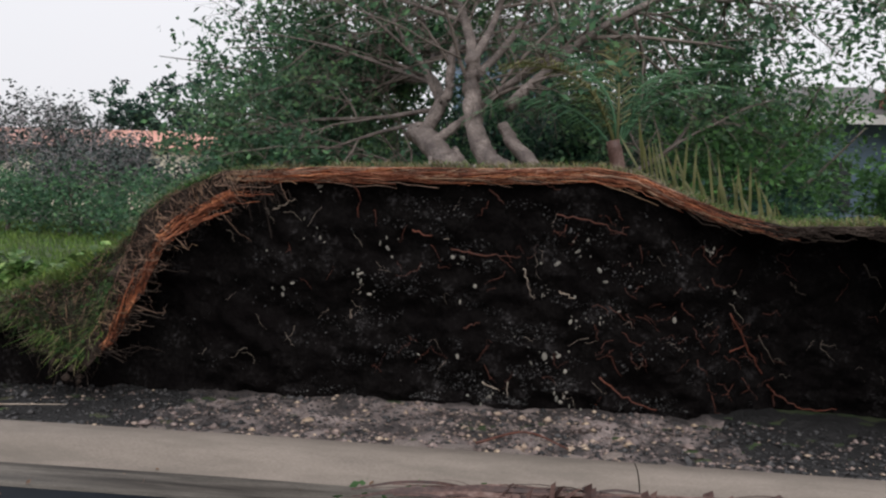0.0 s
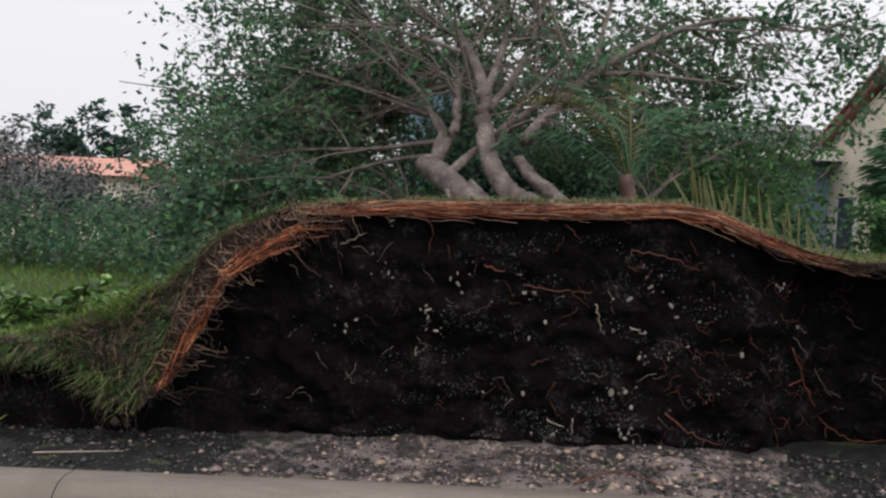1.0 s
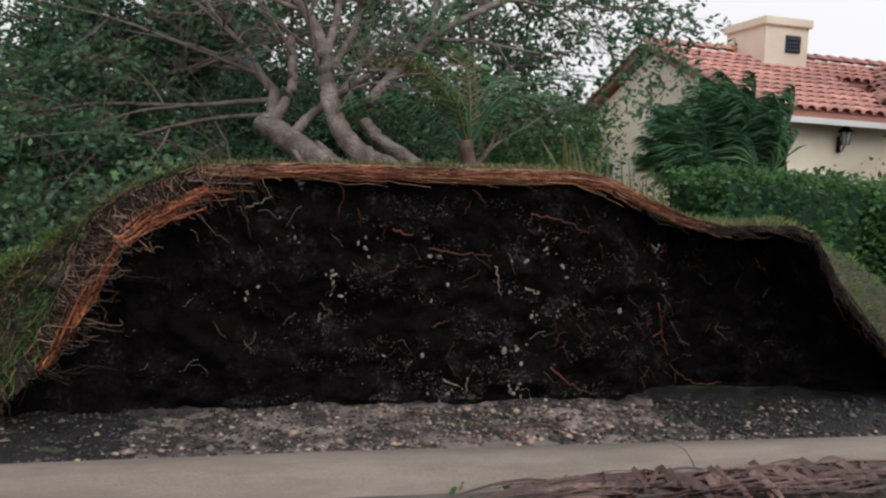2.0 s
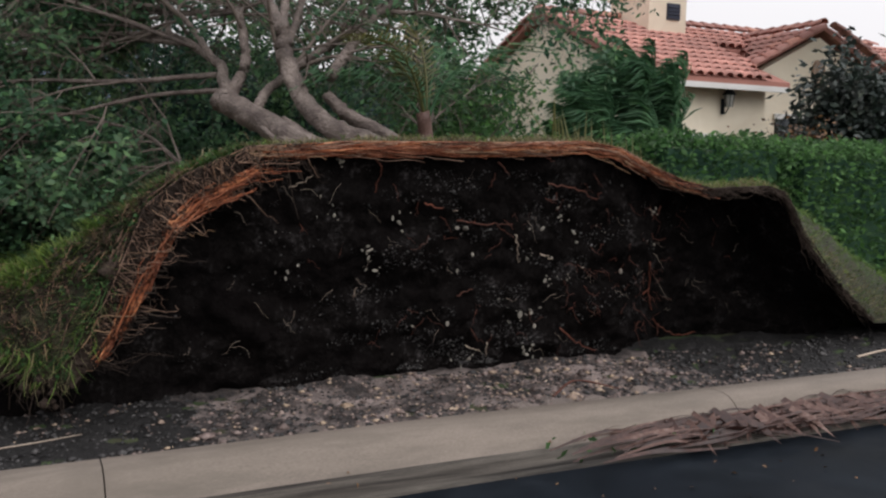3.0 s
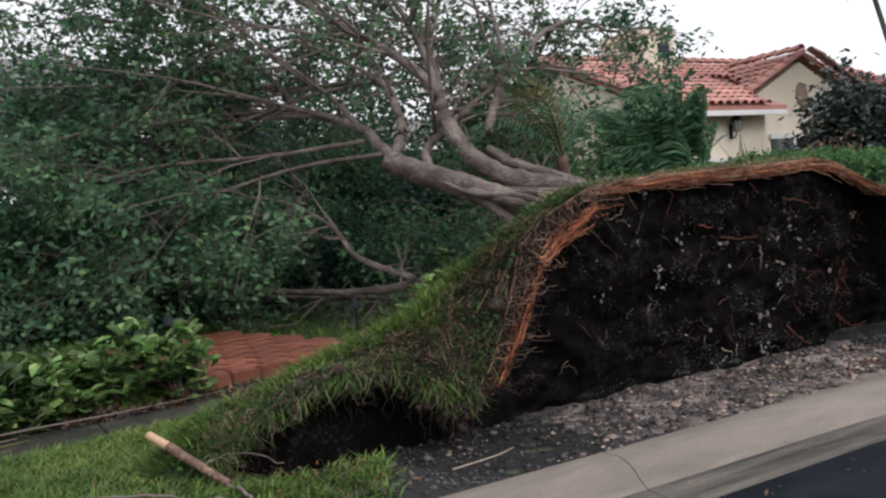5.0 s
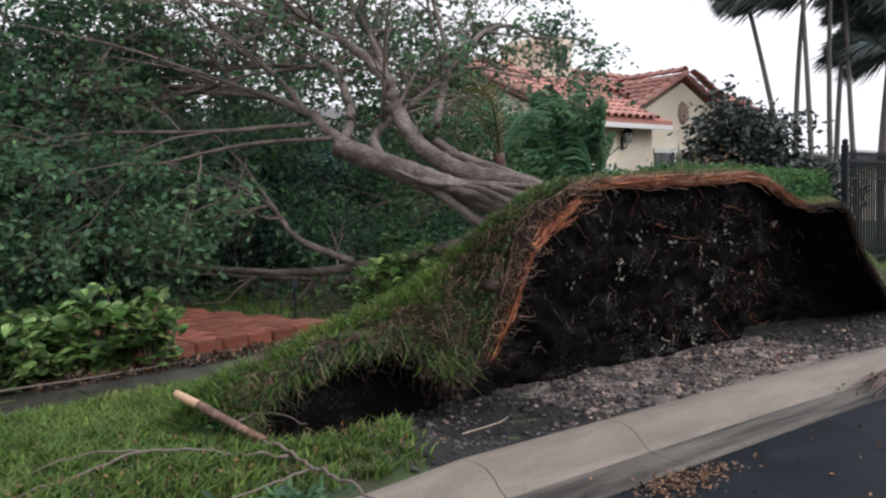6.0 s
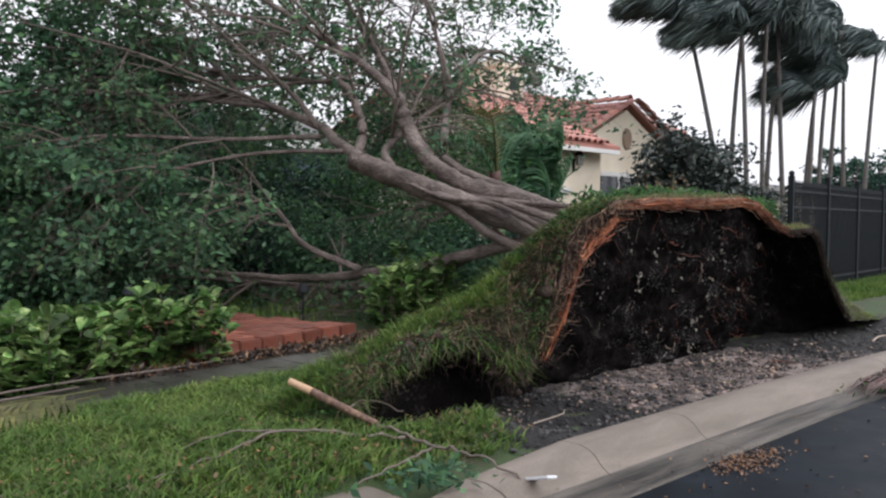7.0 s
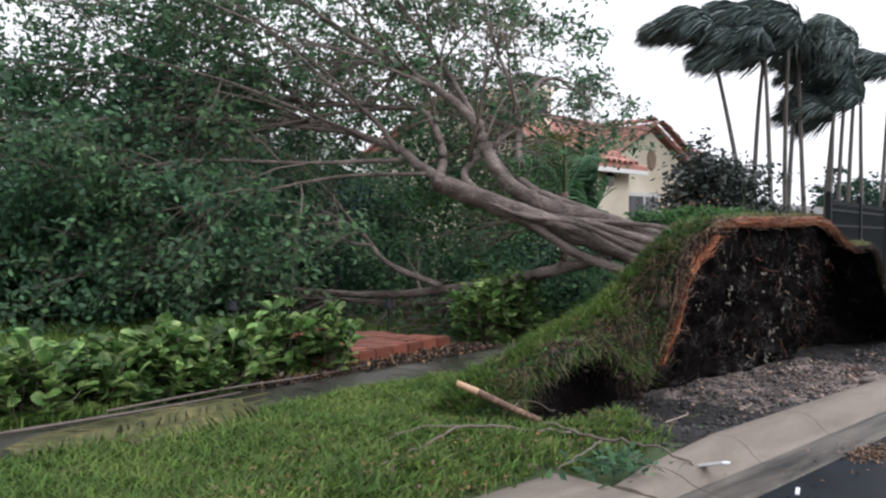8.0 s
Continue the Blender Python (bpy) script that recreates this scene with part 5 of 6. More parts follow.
def frond_arrays(length, leaflets, leaf_len, arch, droop, width=0.02, bare=0.15, wind=(0, 0, 0)):
    """A feather palm leaf along +x: its rib and its rows of leaflets."""
    s = np.linspace(0, 1, 12)
    rib = np.stack([s * length, 0 * s, arch * np.sin(s * 2.2) - droop * s ** 2.2], -1) + np.array(wind) * (s ** 1.8)[:, None] * length
    rv, rf = tube_arrays(rib, 0.014 * length ** 0.5, 0.004, 5)
    k = np.repeat(np.linspace(bare, 1, leaflets), 2)
    side = np.tile([1.0, -1.0], leaflets)
    base = np.stack([np.interp(k, s, rib[:, i]) for i in range(3)], -1)
    L = leaf_len * np.sin(np.clip((k - bare) / (1 - bare) * 0.85 + 0.15, 0, 1) * math.pi) ** 0.6 * rng.uniform(0.8, 1.1, len(k)) + 0.03
    d = np.stack([0.75 + 0 * k, side * 0.85, -0.25 + rng.normal(0, 0.10, len(k))], -1) + np.array(wind) * 2.0
    d += rng.normal(0, 0.08, d.shape)
    d /= np.linalg.norm(d, axis=1)[:, None]
    up = np.array([0, 0, 1.0])
    w = np.cross(d, up)
    w /= np.linalg.norm(w, axis=1)[:, None] + 1e-9
    mid = base + d * L[:, None] * 0.5 + up * 0.02
    tip = base + d * L[:, None] - up * (L * 0.28)[:, None]
    lv = np.stack([base - w * width * 0.3, base + w * width * 0.3, mid + w * width * 0.5, mid - w * width * 0.5, tip], 1).reshape(-1, 3)
    kk = np.arange(len(k))[:, None] * 5
    lf = np.concatenate([kk + np.array([[0, 1, 2]]), kk + np.array([[0, 2, 3]]), kk + np.array([[3, 2, 4]])], 1).reshape(-1, 3)
    return (rv, rf), (lv, lf)


def frond_mesh(name, length, leaflets, leaf_len, arch, droop, material, width=0.02, wind=(0, 0, 0), bare=0.15):
    (rv, rf), (lv, lf) = frond_arrays(length, leaflets, leaf_len, arch, droop, width, bare, wind)
    tri = np.concatenate([rf[:, [0, 1, 2]], rf[:, [0, 2, 3]]])
    v, f = join_arrays([(rv, tri), (lv, lf)])
    mesh = raw_mesh(name, v, f)
    mesh.materials.append(material)
    return mesh


# brown palm leaf with its husk, lying in the gutter
husk = thing("dead_palm_leaf", (0.4, 3.64, 0.012), "brown dead palm leaf and husk lying in the gutter", "palm leaf")
for k in range(150):
    x0, y0 = rng.uniform(-0.75, 1.3), rng.uniform(3.30, 3.62)
    L = rng.uniform(0.4, 1.0)
    z0 = 0.015 + rng.uniform(0, 0.03)
    pts = [(x0 - 0.4, y0 - 3.55, z0), (x0 - 0.4 + L * 0.35, y0 - 3.55 + rng.normal(0, 0.03), z0 + rng.uniform(0.01, 0.05)), (x0 - 0.4 + L * 0.7, y0 - 3.55 + rng.normal(0.01, 0.05), z0 + rng.uniform(0.0, 0.03)), (x0 - 0.4 + L, y0 - 3.55 + rng.normal(0.02, 0.06), 0.02)]
    path = smooth_path(pts, 4)
    w = rng.uniform(0.004, 0.011)
    side = np.stack([rng.normal(0, 0.3) + 0 * path[:, 0], np.ones(len(path)), rng.normal(0, 0.6) + 0 * path[:, 0]], -1) * w * np.sin(np.linspace(0.25, math.pi - 0.05, len(path)))[:, None]
    v = np.stack([path - side, path + side + np.array([0, 0, 0.004])], 1).reshape(-1, 3)
    i = np.arange(len(path) - 1) * 2
    cloud("husk_strip", v, np.stack([i, i + 1, i + 3, i + 2], -1), M_BROWNFROND if rng.random() < 0.88 else M_STRAW, husk)
ob = tubes("rib", [(smooth_path([(-0.6, -0.05, 0.05), (0.1, -0.02, 0.08), (0.9, 0.04, 0.07), (1.5, 0.06, 0.05)], 6), 0.012, 0.006)], M_STRAW, husk)
for k in range(64):
    x0 = rng.uniform(-0.5, 0.98)
    p0 = np.array([x0, rng.uniform(-0.12, 0.05), 0.05 + rng.uniform(0, 0.05)])
    d = np.array([rng.normal(-0.03, 0.07), -rng.uniform(0.10, 0.30), -0.04])
    w = np.array([rng.uniform(0.010, 0.022), 0.004, 0.008])
    tip = p0 + d
    tip[2] = 0.008
    v = np.array([p0 - w, p0 + w, (p0 + tip) / 2 + w + (0, 0, 0.02), (p0 + tip) / 2 - w + (0, 0, 0.02), tip])
    cloud("leaflet", v, np.array([(0, 1, 2), (0, 2, 3), (3, 2, 4)]), M_BROWNFROND if k % 5 < 3 else M_STRAW, husk)
sp = np.stack([rng.uniform(-0.8, 1.3, 60), rng.uniform(3.35, 3.72, 60), rng.uniform(0.02, 0.06, 60)], -1) - np.array([0.4, 3.55, 0])
ob = cloud("green_leaf", *leaf_arrays(sp, 0.05, 0.1, 0.5), M_HEDGE, husk)
tagged(ob, kind="stuff")

lp = np.stack([rng.normal(-2.85, 0.17, 700), rng.normal(3.38, 0.07, 700), rng.uniform(0.003, 0.012, 700)], -1)
tagged(cloud("leaf_heap", *leaf_arrays(lp, 0.022, 0.02, 0.6, facing=(0, 0, 1)), M_FALLLEAF), "flat heap of wet brown leaves on the road", "leaves", kind="stuff")
lp = np.stack([rng.uniform(-4.5, 2.5, 160), rng.uniform(2.6, 3.9, 160), np.full(160, 0.012)], -1)
lp[:, 2] = np.where(lp[:, 1] > 3.5, 0.03, 0.008)
tagged(cloud("leaf_scraps", *leaf_arrays(lp, 0.03, 0.02, 0.5, facing=(0, 0, 1)), M_FALLLEAF), "small leaf scraps on the wet road and gutter", "leaves", kind="stuff")

fallen_frond = link("palm_frond", frond_mesh("palm_frond", 1.9, 64, 0.42, 0.05, 0.05, M_PALMYEL, 0.026), None, matrix=pose(-4.85, 6.68, 0.175, 0, 0, 194) @ Matrix.Diagonal((1, 1, 0.25, 1)))
tagged(fallen_frond, "yellow-green palm frond lying on the sidewalk", "palm frond", "fallen fronds")
ff2 = link("palm_frond", frond_mesh("palm_frond", 1.3, 46, 0.36, 0.04, 0.05, M_PALMYEL, 0.024), None, matrix=pose(-4.95, 6.55, 0.165, 0, 0, 202) @ Matrix.Diagonal((1, 1, 0.25, 1)))
tagged(ff2, "yellow-green palm frond lying on the sidewalk", "palm frond", "fallen fronds")

# broken young palm that leans behind the root plate
stub = thing("broken_palm", (0.95, 8.3, 0.1), "broken young palm with a reddish snapped trunk and torn fronds", "palm")
ob = tubes("trunk", [(smooth_path([(0, 0, 0), (-0.05, 0.05, 0.7), (-0.15, 0.05, 1.35), (-0.24, 0.0, 1.75)], 5), 0.085, 0.07)], M_STRAW, stub, "reddish broken trunk", 10)
FR = frond_mesh("frond", 1.5, 30, 0.36, 0.45, 0.65, M_PALMYEL, 0.016)
FRG = frond_mesh("frond", 1.4, 30, 0.34, 0.35, 0.7, M_PALM, 0.016)
for k, (az, tilt) in enumerate(((150, -42), (185, -25), (120, -55), (90, -60), (50, -50), (20, -38), (215, -35), (165, -60), (-30, -45))):
    link("frond", FR if k % 3 == 0 else FRG, None, stub, matrix=pose(-0.2, 0, 1.62, 0, tilt, az))
spk = thing("torn_frond", (1.1, 5.85, 1.2), "pale stripped palm frond standing behind the turf", "palm frond")
tubes("rib", [(smooth_path([(-0.45, 0.1, 0.32), (0.0, 0.0, 0.08), (0.55, -0.05, -0.05)], 6), 0.012, 0.007)], M_PALMYEL, spk)
for k in range(30):
    s_ = k / 29
    p0 = np.array([-0.42 + 0.95 * s_, 0.08 - 0.12 * s_, 0.30 - 0.42 * s_ + 0.10 * (s_ - 0.5) ** 2])
    tip = p0 + np.array([rng.normal(-0.06, 0.05), rng.normal(0, 0.05), rng.uniform(0.20, 0.42)])
    w = np.array([0.009, 0.003, 0])
    v = np.array([p0 - w, p0 + w, (p0 + tip) / 2 + w * 1.2, (p0 + tip) / 2 - w * 1.2, tip])
    cloud("leaflet", v, np.array([(0, 1, 2), (0, 2, 3), (3, 2, 4)]), M_PALMYEL, spk)

# ---- cream house ----
house = thing("house", (7.6, 13.6, -0.13), "cream stucco house with a clay barrel tile roof", "house")
HB = Matrix.Translation((-7.6, -13.6, 0))


def house_part(name, bm, material, label="", parent=None):
    ob = part(name, bm, material, parent or house, label)
    if parent is None:
        ob.matrix_basis = HB
    return ob


EAVE_Z, RIDGE_Z_, RIDGE_Y, FRONT_Y, REAR_Y = 3.22, 4.86, 17.2, 13.30, 21.1
house_part("wall", prism([(13.6, -0.05), (20.8, -0.05), (20.8, 3.2), (17.2, 4.66), (13.6, 3.12)], "x", 7.65, 7.90), M_STUCCO, "cream gable wall")
house_part("wall", box(7.90, 10.68, 13.6, 13.85, -0.05, 3.15), M_STUCCO)
house_part("wall", box(10.43, 10.68, 13.85, 14.35, -0.05, 3.25), M_STUCCO)
house_part("wall", prism([(10.68, -0.05), (15.5, -0.05), (15.5, 3.15), (12.97, 4.36), (10.68, 3.25)], "y", 14.35, 14.60), M_STUCCO, "cream front gable wall")
house_part("wall", box(15.25, 15.5, 14.6, 16.5, -0.05, 3.1), M_STUCCO)
house_part("wall", box(15.5, 21.0, 16.5, 16.75, -0.05, 3.1), M_STUCCO)
house_part("fascia", box(7.50, 10.86, 13.16, 13.22, 2.98, 3.085), M_TRIM, "white eave board")
house_part("moulding", box(7.62, 9.4, 13.52, 13.6, 2.02, 2.14, 0.01), M_TRIM, "white wall moulding")


def roof_slab(corners, thick=0.09):
    bm = bmesh.new()
    top = [bm.verts.new(c) for c in corners]
    low = [bm.verts.new((c[0], c[1], c[2] - thick)) for c in corners]
    n = len(corners)
    bm.faces.new(top)
    bm.faces.new(low[::-1])
    for i in range(n):
        bm.faces.new((top[i], low[i], low[(i + 1) % n], top[(i + 1) % n]))
    bmesh.ops.recalc_face_normals(bm, faces=bm.faces)
    return bm


roof = house_part("roof", roof_slab([(7.45, 13.2, 3.18)] + [(10.92, 13.2, 3.18), (10.92, 15.4, 4.10), (18.5, 15.4, 4.10), (18.5, RIDGE_Y, RIDGE_Z_), (7.45, RIDGE_Y, RIDGE_Z_)]), M_ROOFDECK)
house_part("roof", roof_slab([(7.45, REAR_Y, 3.18), (7.45, RIDGE_Y, RIDGE_Z_), (18.5, RIDGE_Y, RIDGE_Z_), (22, REAR_Y, 3.18)]), M_ROOFDECK)
house_part("roof", roof_slab([(18.5, RIDGE_Y, RIDGE_Z_), (18.5, 15.4, 4.10), (19.5, 15.6, 3.2), (22, REAR_Y, 3.18)]), M_ROOFDECK)
G_RIDGE, G_X, G_LOW = 4.60, 12.97, 3.38
house_part("roof", roof_slab([(G_X, 14.24, G_RIDGE), (G_X, 16.6, G_RIDGE), (10.35, 14.24, G_LOW + 0.03), (10.3, 14.24, G_LOW)][:2] + [(10.4, 14.6, G_LOW), (10.4, 14.24, G_LOW)]), M_ROOFDECK)
house_part("roof", roof_slab([(G_X, 14.24, G_RIDGE), (15.75, 14.24, G_LOW - 0.08), (15.75, 16.9, G_LOW - 0.08), (G_X, 16.6, G_RIDGE)]), M_ROOFDECK)

# barrel tiles: half pipes in courses
TILE = bpy.data.meshes.new("roof_tile")
bm = bmesh.new()
rows_ = []
for s, r, lift in ((0.0, 0.115, 0.035), (0.42, 0.095, 0.0)):
    rows_.append([bm.verts.new((r * math.cos(a), s, lift + 0.85 * r * math.sin(a))) for a in np.linspace(0, math.pi, 7)])
for j in range(6):
    bm.faces.new((rows_[0][j], rows_[0][j + 1], rows_[1][j + 1], rows_[1][j]))
inner = [bm.verts.new((v.co.x * 0.82, 0.0, (v.co.z - 0.035) * 0.8 + 0.035)) for v in rows_[0]]
for j in range(6):
    bm.faces.new((rows_[0][j + 1], rows_[0][j], inner[j], inner[j + 1]))
bm.to_mesh(TILE)
bm.free()
TILE.polygons.foreach_set("use_smooth", [True] * len(TILE.polygons))
TILE.materials.append(M_TILE)
tile_v = np.array([tuple(v.co) for v in TILE.vertices])
tile_f = np.array([tuple(p.vertices) for p in TILE.polygons])


def tile_frames(origin, across, up, wide, high, inside=None):
    """Poses of tiles on a slope: origin at its lower left, unit ways across and up it."""
    across, up = Vector(across).normalized(), Vector(up).normalized()
    nrm = across.cross(up)
    out = []
    for j in range(int(high / 0.36)):
        for i in range(int(wide / 0.245)):
            p = Vector(origin) + across * (0.12 + 0.245 * i) + up * (0.36 * j - 0.03) + nrm * 0.012
            if inside and not inside(p):
                continue
            m = Matrix((across, up, nrm)).transposed().to_4x4()
            m.translation = p
            out.append(m)
    return out


slope_up = (0, RIDGE_Y - 13.2, RIDGE_Z_ - 3.18)
def front_inside(p):
    if p.x > 10.82 and p.y < 15.45:
        return False
    # behind the front gable's own roof
    return p.z > G_RIDGE - abs(p.x - G_X) * (G_RIDGE - G_LOW) / 2.6 - 0.02 or p.x < 10.3
front_tiles = tile_frames((7.45, 13.2, 3.18), (1, 0, 0), slope_up, 11.0, 4.25, front_inside)
for m in front_tiles[:300]:
    link("roof_tile", TILE, None, roof, matrix=m)
rest = front_tiles[300:]
rest += tile_frames((7.45, REAR_Y, 3.18), (-1, 0, 0), (0, RIDGE_Y - REAR_Y, RIDGE_Z_ - 3.18), 0.01, 4.2)
rest += tile_frames((10.4, 16.6, G_LOW), (0, -1, 0), (G_X - 10.4, 0, G_RIDGE - G_LOW), 2.55, 2.85, lambda p: p.z > 3.18 + (p.y - 13.2) * 0.41 - 0.05)
rest += tile_frames((15.75, 14.24, G_LOW - 0.08), (0, 1, 0), (G_X - 15.75, 0, G_RIDGE - G_LOW + 0.08), 2.8, 3.0)
chunks = [((np.array(m.to_3x3()) @ tile_v.T).T + np.array(m.translation), tile_f) for m in rest]


def cap_row(a, b):
    """Cover tiles along a ridge or verge."""
    a, b = Vector(a), Vector(b)
    n_ = max(1, int((b - a).length / 0.36))
    d = (b - a).normalized()
    side = d.cross(Vector((0, 0, 1))).normalized()
    up_ = side.cross(d)
    for i in range(n_):
        m = np.array([side, d, up_]).T
        p = a + d * (0.36 * i)
        chunks.append(((m @ (tile_v * 1.12).T).T + np.array(p), tile_f))


cap_row((7.45, RIDGE_Y, RIDGE_Z_ + 0.03), (18.5, RIDGE_Y, RIDGE_Z_ + 0.03))
cap_row((7.48, 13.2, 3.22), (7.48, RIDGE_Y, RIDGE_Z_ + 0.03))
cap_row((7.48, REAR_Y, 3.22), (7.48, RIDGE_Y, RIDGE_Z_ + 0.03))
cap_row((G_X, 14.24, G_RIDGE + 0.03), (G_X, 16.6, G_RIDGE + 0.03))
cap_row((10.4, 14.08, G_LOW + 0.03), (G_X, 14.08, G_RIDGE + 0.03))
cap_row((15.75, 14.08, G_LOW - 0.05), (G_X, 14.08, G_RIDGE + 0.03))
cap_row((19.5, 15.6, 3.24), (18.5, RIDGE_Y, RIDGE_Z_ + 0.03))
v, f = join_arrays(chunks)
tagged(cloud("roof_tiles_rest", v, f, M_TILE, roof, smooth=True), kind="stuff")

chim = house_part("chimney", box(9.66, 10.71, 16.1, 17.5, 4.2, 5.30), M_STUCCO, "cream stucco chimney")
part("cap", box(9.59, 10.78, 16.03, 17.57, 5.30, 5.48, 0.02), M_STUCCO, chim)
part("vent", box(10.15, 10.51, 16.07, 16.12, 4.76, 5.12), M_LOUVRE, chim, "dark blue vent")
for k in range(4):
    part("slat", box(10.16, 10.50, 16.045, 16.075, 4.79 + 0.078 * k, 4.83 + 0.078 * k), M_LOUVRE, chim)
bm = bmesh.new()
bmesh.ops.create_cone(bm, cap_ends=True, segments=20, radius1=0.26, radius2=0.22, depth=0.07, matrix=Matrix.Translation((12.97, 14.33, 3.58)) @ Matrix.Rotation(radians(90), 4, 'X') @ Matrix.Diagonal((0.85, 1.2, 1, 1)))
med = house_part("medallion", bm, M_STONE, "carved oval wall medallion")
win = house_part("window", box(11.75, 13.3, 14.30, 14.345, 1.1, 2.55), M_GLASS, "dark window pane")
part("window_frame", box(11.68, 13.37, 14.27, 14.32, 2.55, 2.66), M_TRIM, win)
part("window_frame", box(12.49, 12.55, 14.27, 14.305, 1.1, 2.55), M_TRIM, win)
part("window_sill", box(11.66, 13.39, 14.24, 14.34, 1.02, 1.1), M_TRIM, win)
win2 = house_part("window", box(7.60, 7.648, 18.6, 19.4, 1.2, 2.3), M_GLASS, "dark side window")
part("window_frame", box(7.58, 7.64, 18.52, 18.6, 1.2, 2.3), M_TRIM, win2)
part("window_frame", box(7.58, 7.64, 19.4, 19.48, 1.2, 2.3), M_TRIM, win2)

lan = thing("wall_lantern", (9.55, 13.58, 2.50), "black iron lantern on the cream house wall", "lantern")
lan.scale = (0.68, 0.68, 0.68)
bm = bmesh.new()
bmesh.ops.create_cone(bm, cap_ends=True, segments=6, radius1=0.10, radius2=0.15, depth=0.34, matrix=Matrix.Translation((0, -0.24, 0.22)))
part("glass", bm, M_LAMPGLASS, lan)
bm = bmesh.new()
bmesh.ops.create_cone(bm, cap_ends=True, segments=6, radius1=0.21, radius2=0.03, depth=0.22, matrix=Matrix.Translation((0, -0.24, 0.50)))
bmesh.ops.create_uvsphere(bm, u_segments=8, v_segments=6, radius=0.04, matrix=Matrix.Translation((0, -0.24, 0.64)))
part("roof", bm, M_DARKMETAL, lan)
for k in range(6):
    a = k * math.pi / 3
    ob = tubes("bar", [(np.array([(0.105 * math.cos(a), -0.24 + 0.105 * math.sin(a), 0.05), (0.155 * math.cos(a), -0.24 + 0.155 * math.sin(a), 0.39)]), 0.012, 0.012)], M_DARKMETAL, lan)
tubes("bracket", [(smooth_path([(0, 0, -0.05), (0, -0.12, -0.12), (0, -0.24, 0.04)], 5), 0.018, 0.018)], M_DARKMETAL, lan)
part("back_plate", box(-0.06, 0.06, -0.02, 0.02, -0.15, 0.30, 0.01), M_DARKMETAL, lan)

# ---- blue house, half hidden ----
blue = thing("house", (6.2, 20.0, 0), "blue-grey house half hidden behind trees", "house")
part("wall", box(-1.0, 1.9, 0, 6, -0.05, 3.1), M_BLUE, blue)
part("roof", prism([(-0.6, 3.05), (-0.6, 3.2), (3.0, 4.2), (6.6, 3.2), (6.6, 3.05)], "x", -1.4, 2.1), M_GREYROOF, blue)
part("eave_board", box(-1.45, 2.15, -0.66, -0.60, 2.98, 3.18), M_TRIM, blue)
part("downpipe", box(1.62, 1.70, -0.08, -0.002, 0, 3.0, 0.01), M_TRIM, blue)
part("window", box(-0.4, 0.7, -0.03, -0.002, 1.1, 2.2), M_GLASS, blue)
blue2 = thing("house", (-1.2, 27.0, 0), "pale blue house glimpsed through the crown", "house")
part("wall", box(-1.4, 1.4, 0, 6, -0.05, 5.6), M_BLUE, blue2)
part("roof", prism([(-0.6, 5.5), (-0.6, 5.7), (3.0, 7.2), (6.6, 5.7), (6.6, 5.5)], "x", -1.7, 1.7), M_GREYROOF, blue2)
part("window", box(-0.6, 0.6, -0.03, -0.002, 3.4, 4.7), M_GLASS, blue2)

# ---- hedge, palms, shrubs before the house ----
def hedge_spots(x0, x1, y0, y1, z1, count):
    p = np.stack([rng.uniform(x0, x1, count), rng.uniform(y0, y1, count), rng.uniform(0.1, z1, count)], -1)
    d = np.minimum.reduce([p[:, 0] - x0, x1 - p[:, 0], p[:, 1] - y0, y1 - p[:, 1], z1 - p[:, 2]])
    p = p[d < rng.gamma(1.2, 0.10, count)]
    p[:, 2] += 0.07 * fbm(p[:, 0], p[:, 1], 2.5, 2.0)
    return p


for x0, x1, y0, y1, z1, cnt in ((3.1, 5.0, 7.5, 8.9, 1.70, 26000), (5.0, 6.75, 7.4, 8.8, 1.62, 26000), (6.4, 9.6, 8.8, 9.8, 1.75, 22000)):
    base = ((x0 + x1) / 2, (y0 + y1) / 2, 0.08)
    h = shrub("hedge", hedge_spots(x0, x1, y0, y1, z1, cnt), 0.09, M_HEDGE, "clipped dense green hedge in front of the house", base, "hedge")
    # solid dark box put in for the shade between the hedge leaves
    part("shade_core", box(x0 - base[0] + 0.16, x1 - base[0] - 0.16, y0 - base[1] + 0.16, y1 - base[1] - 0.16, 0, z1 - 0.24), M_LEAFDARK, h, "dark box standing in for the hedge's inner shade")


WIND = np.array([-0.72, 0.66, 0.0])


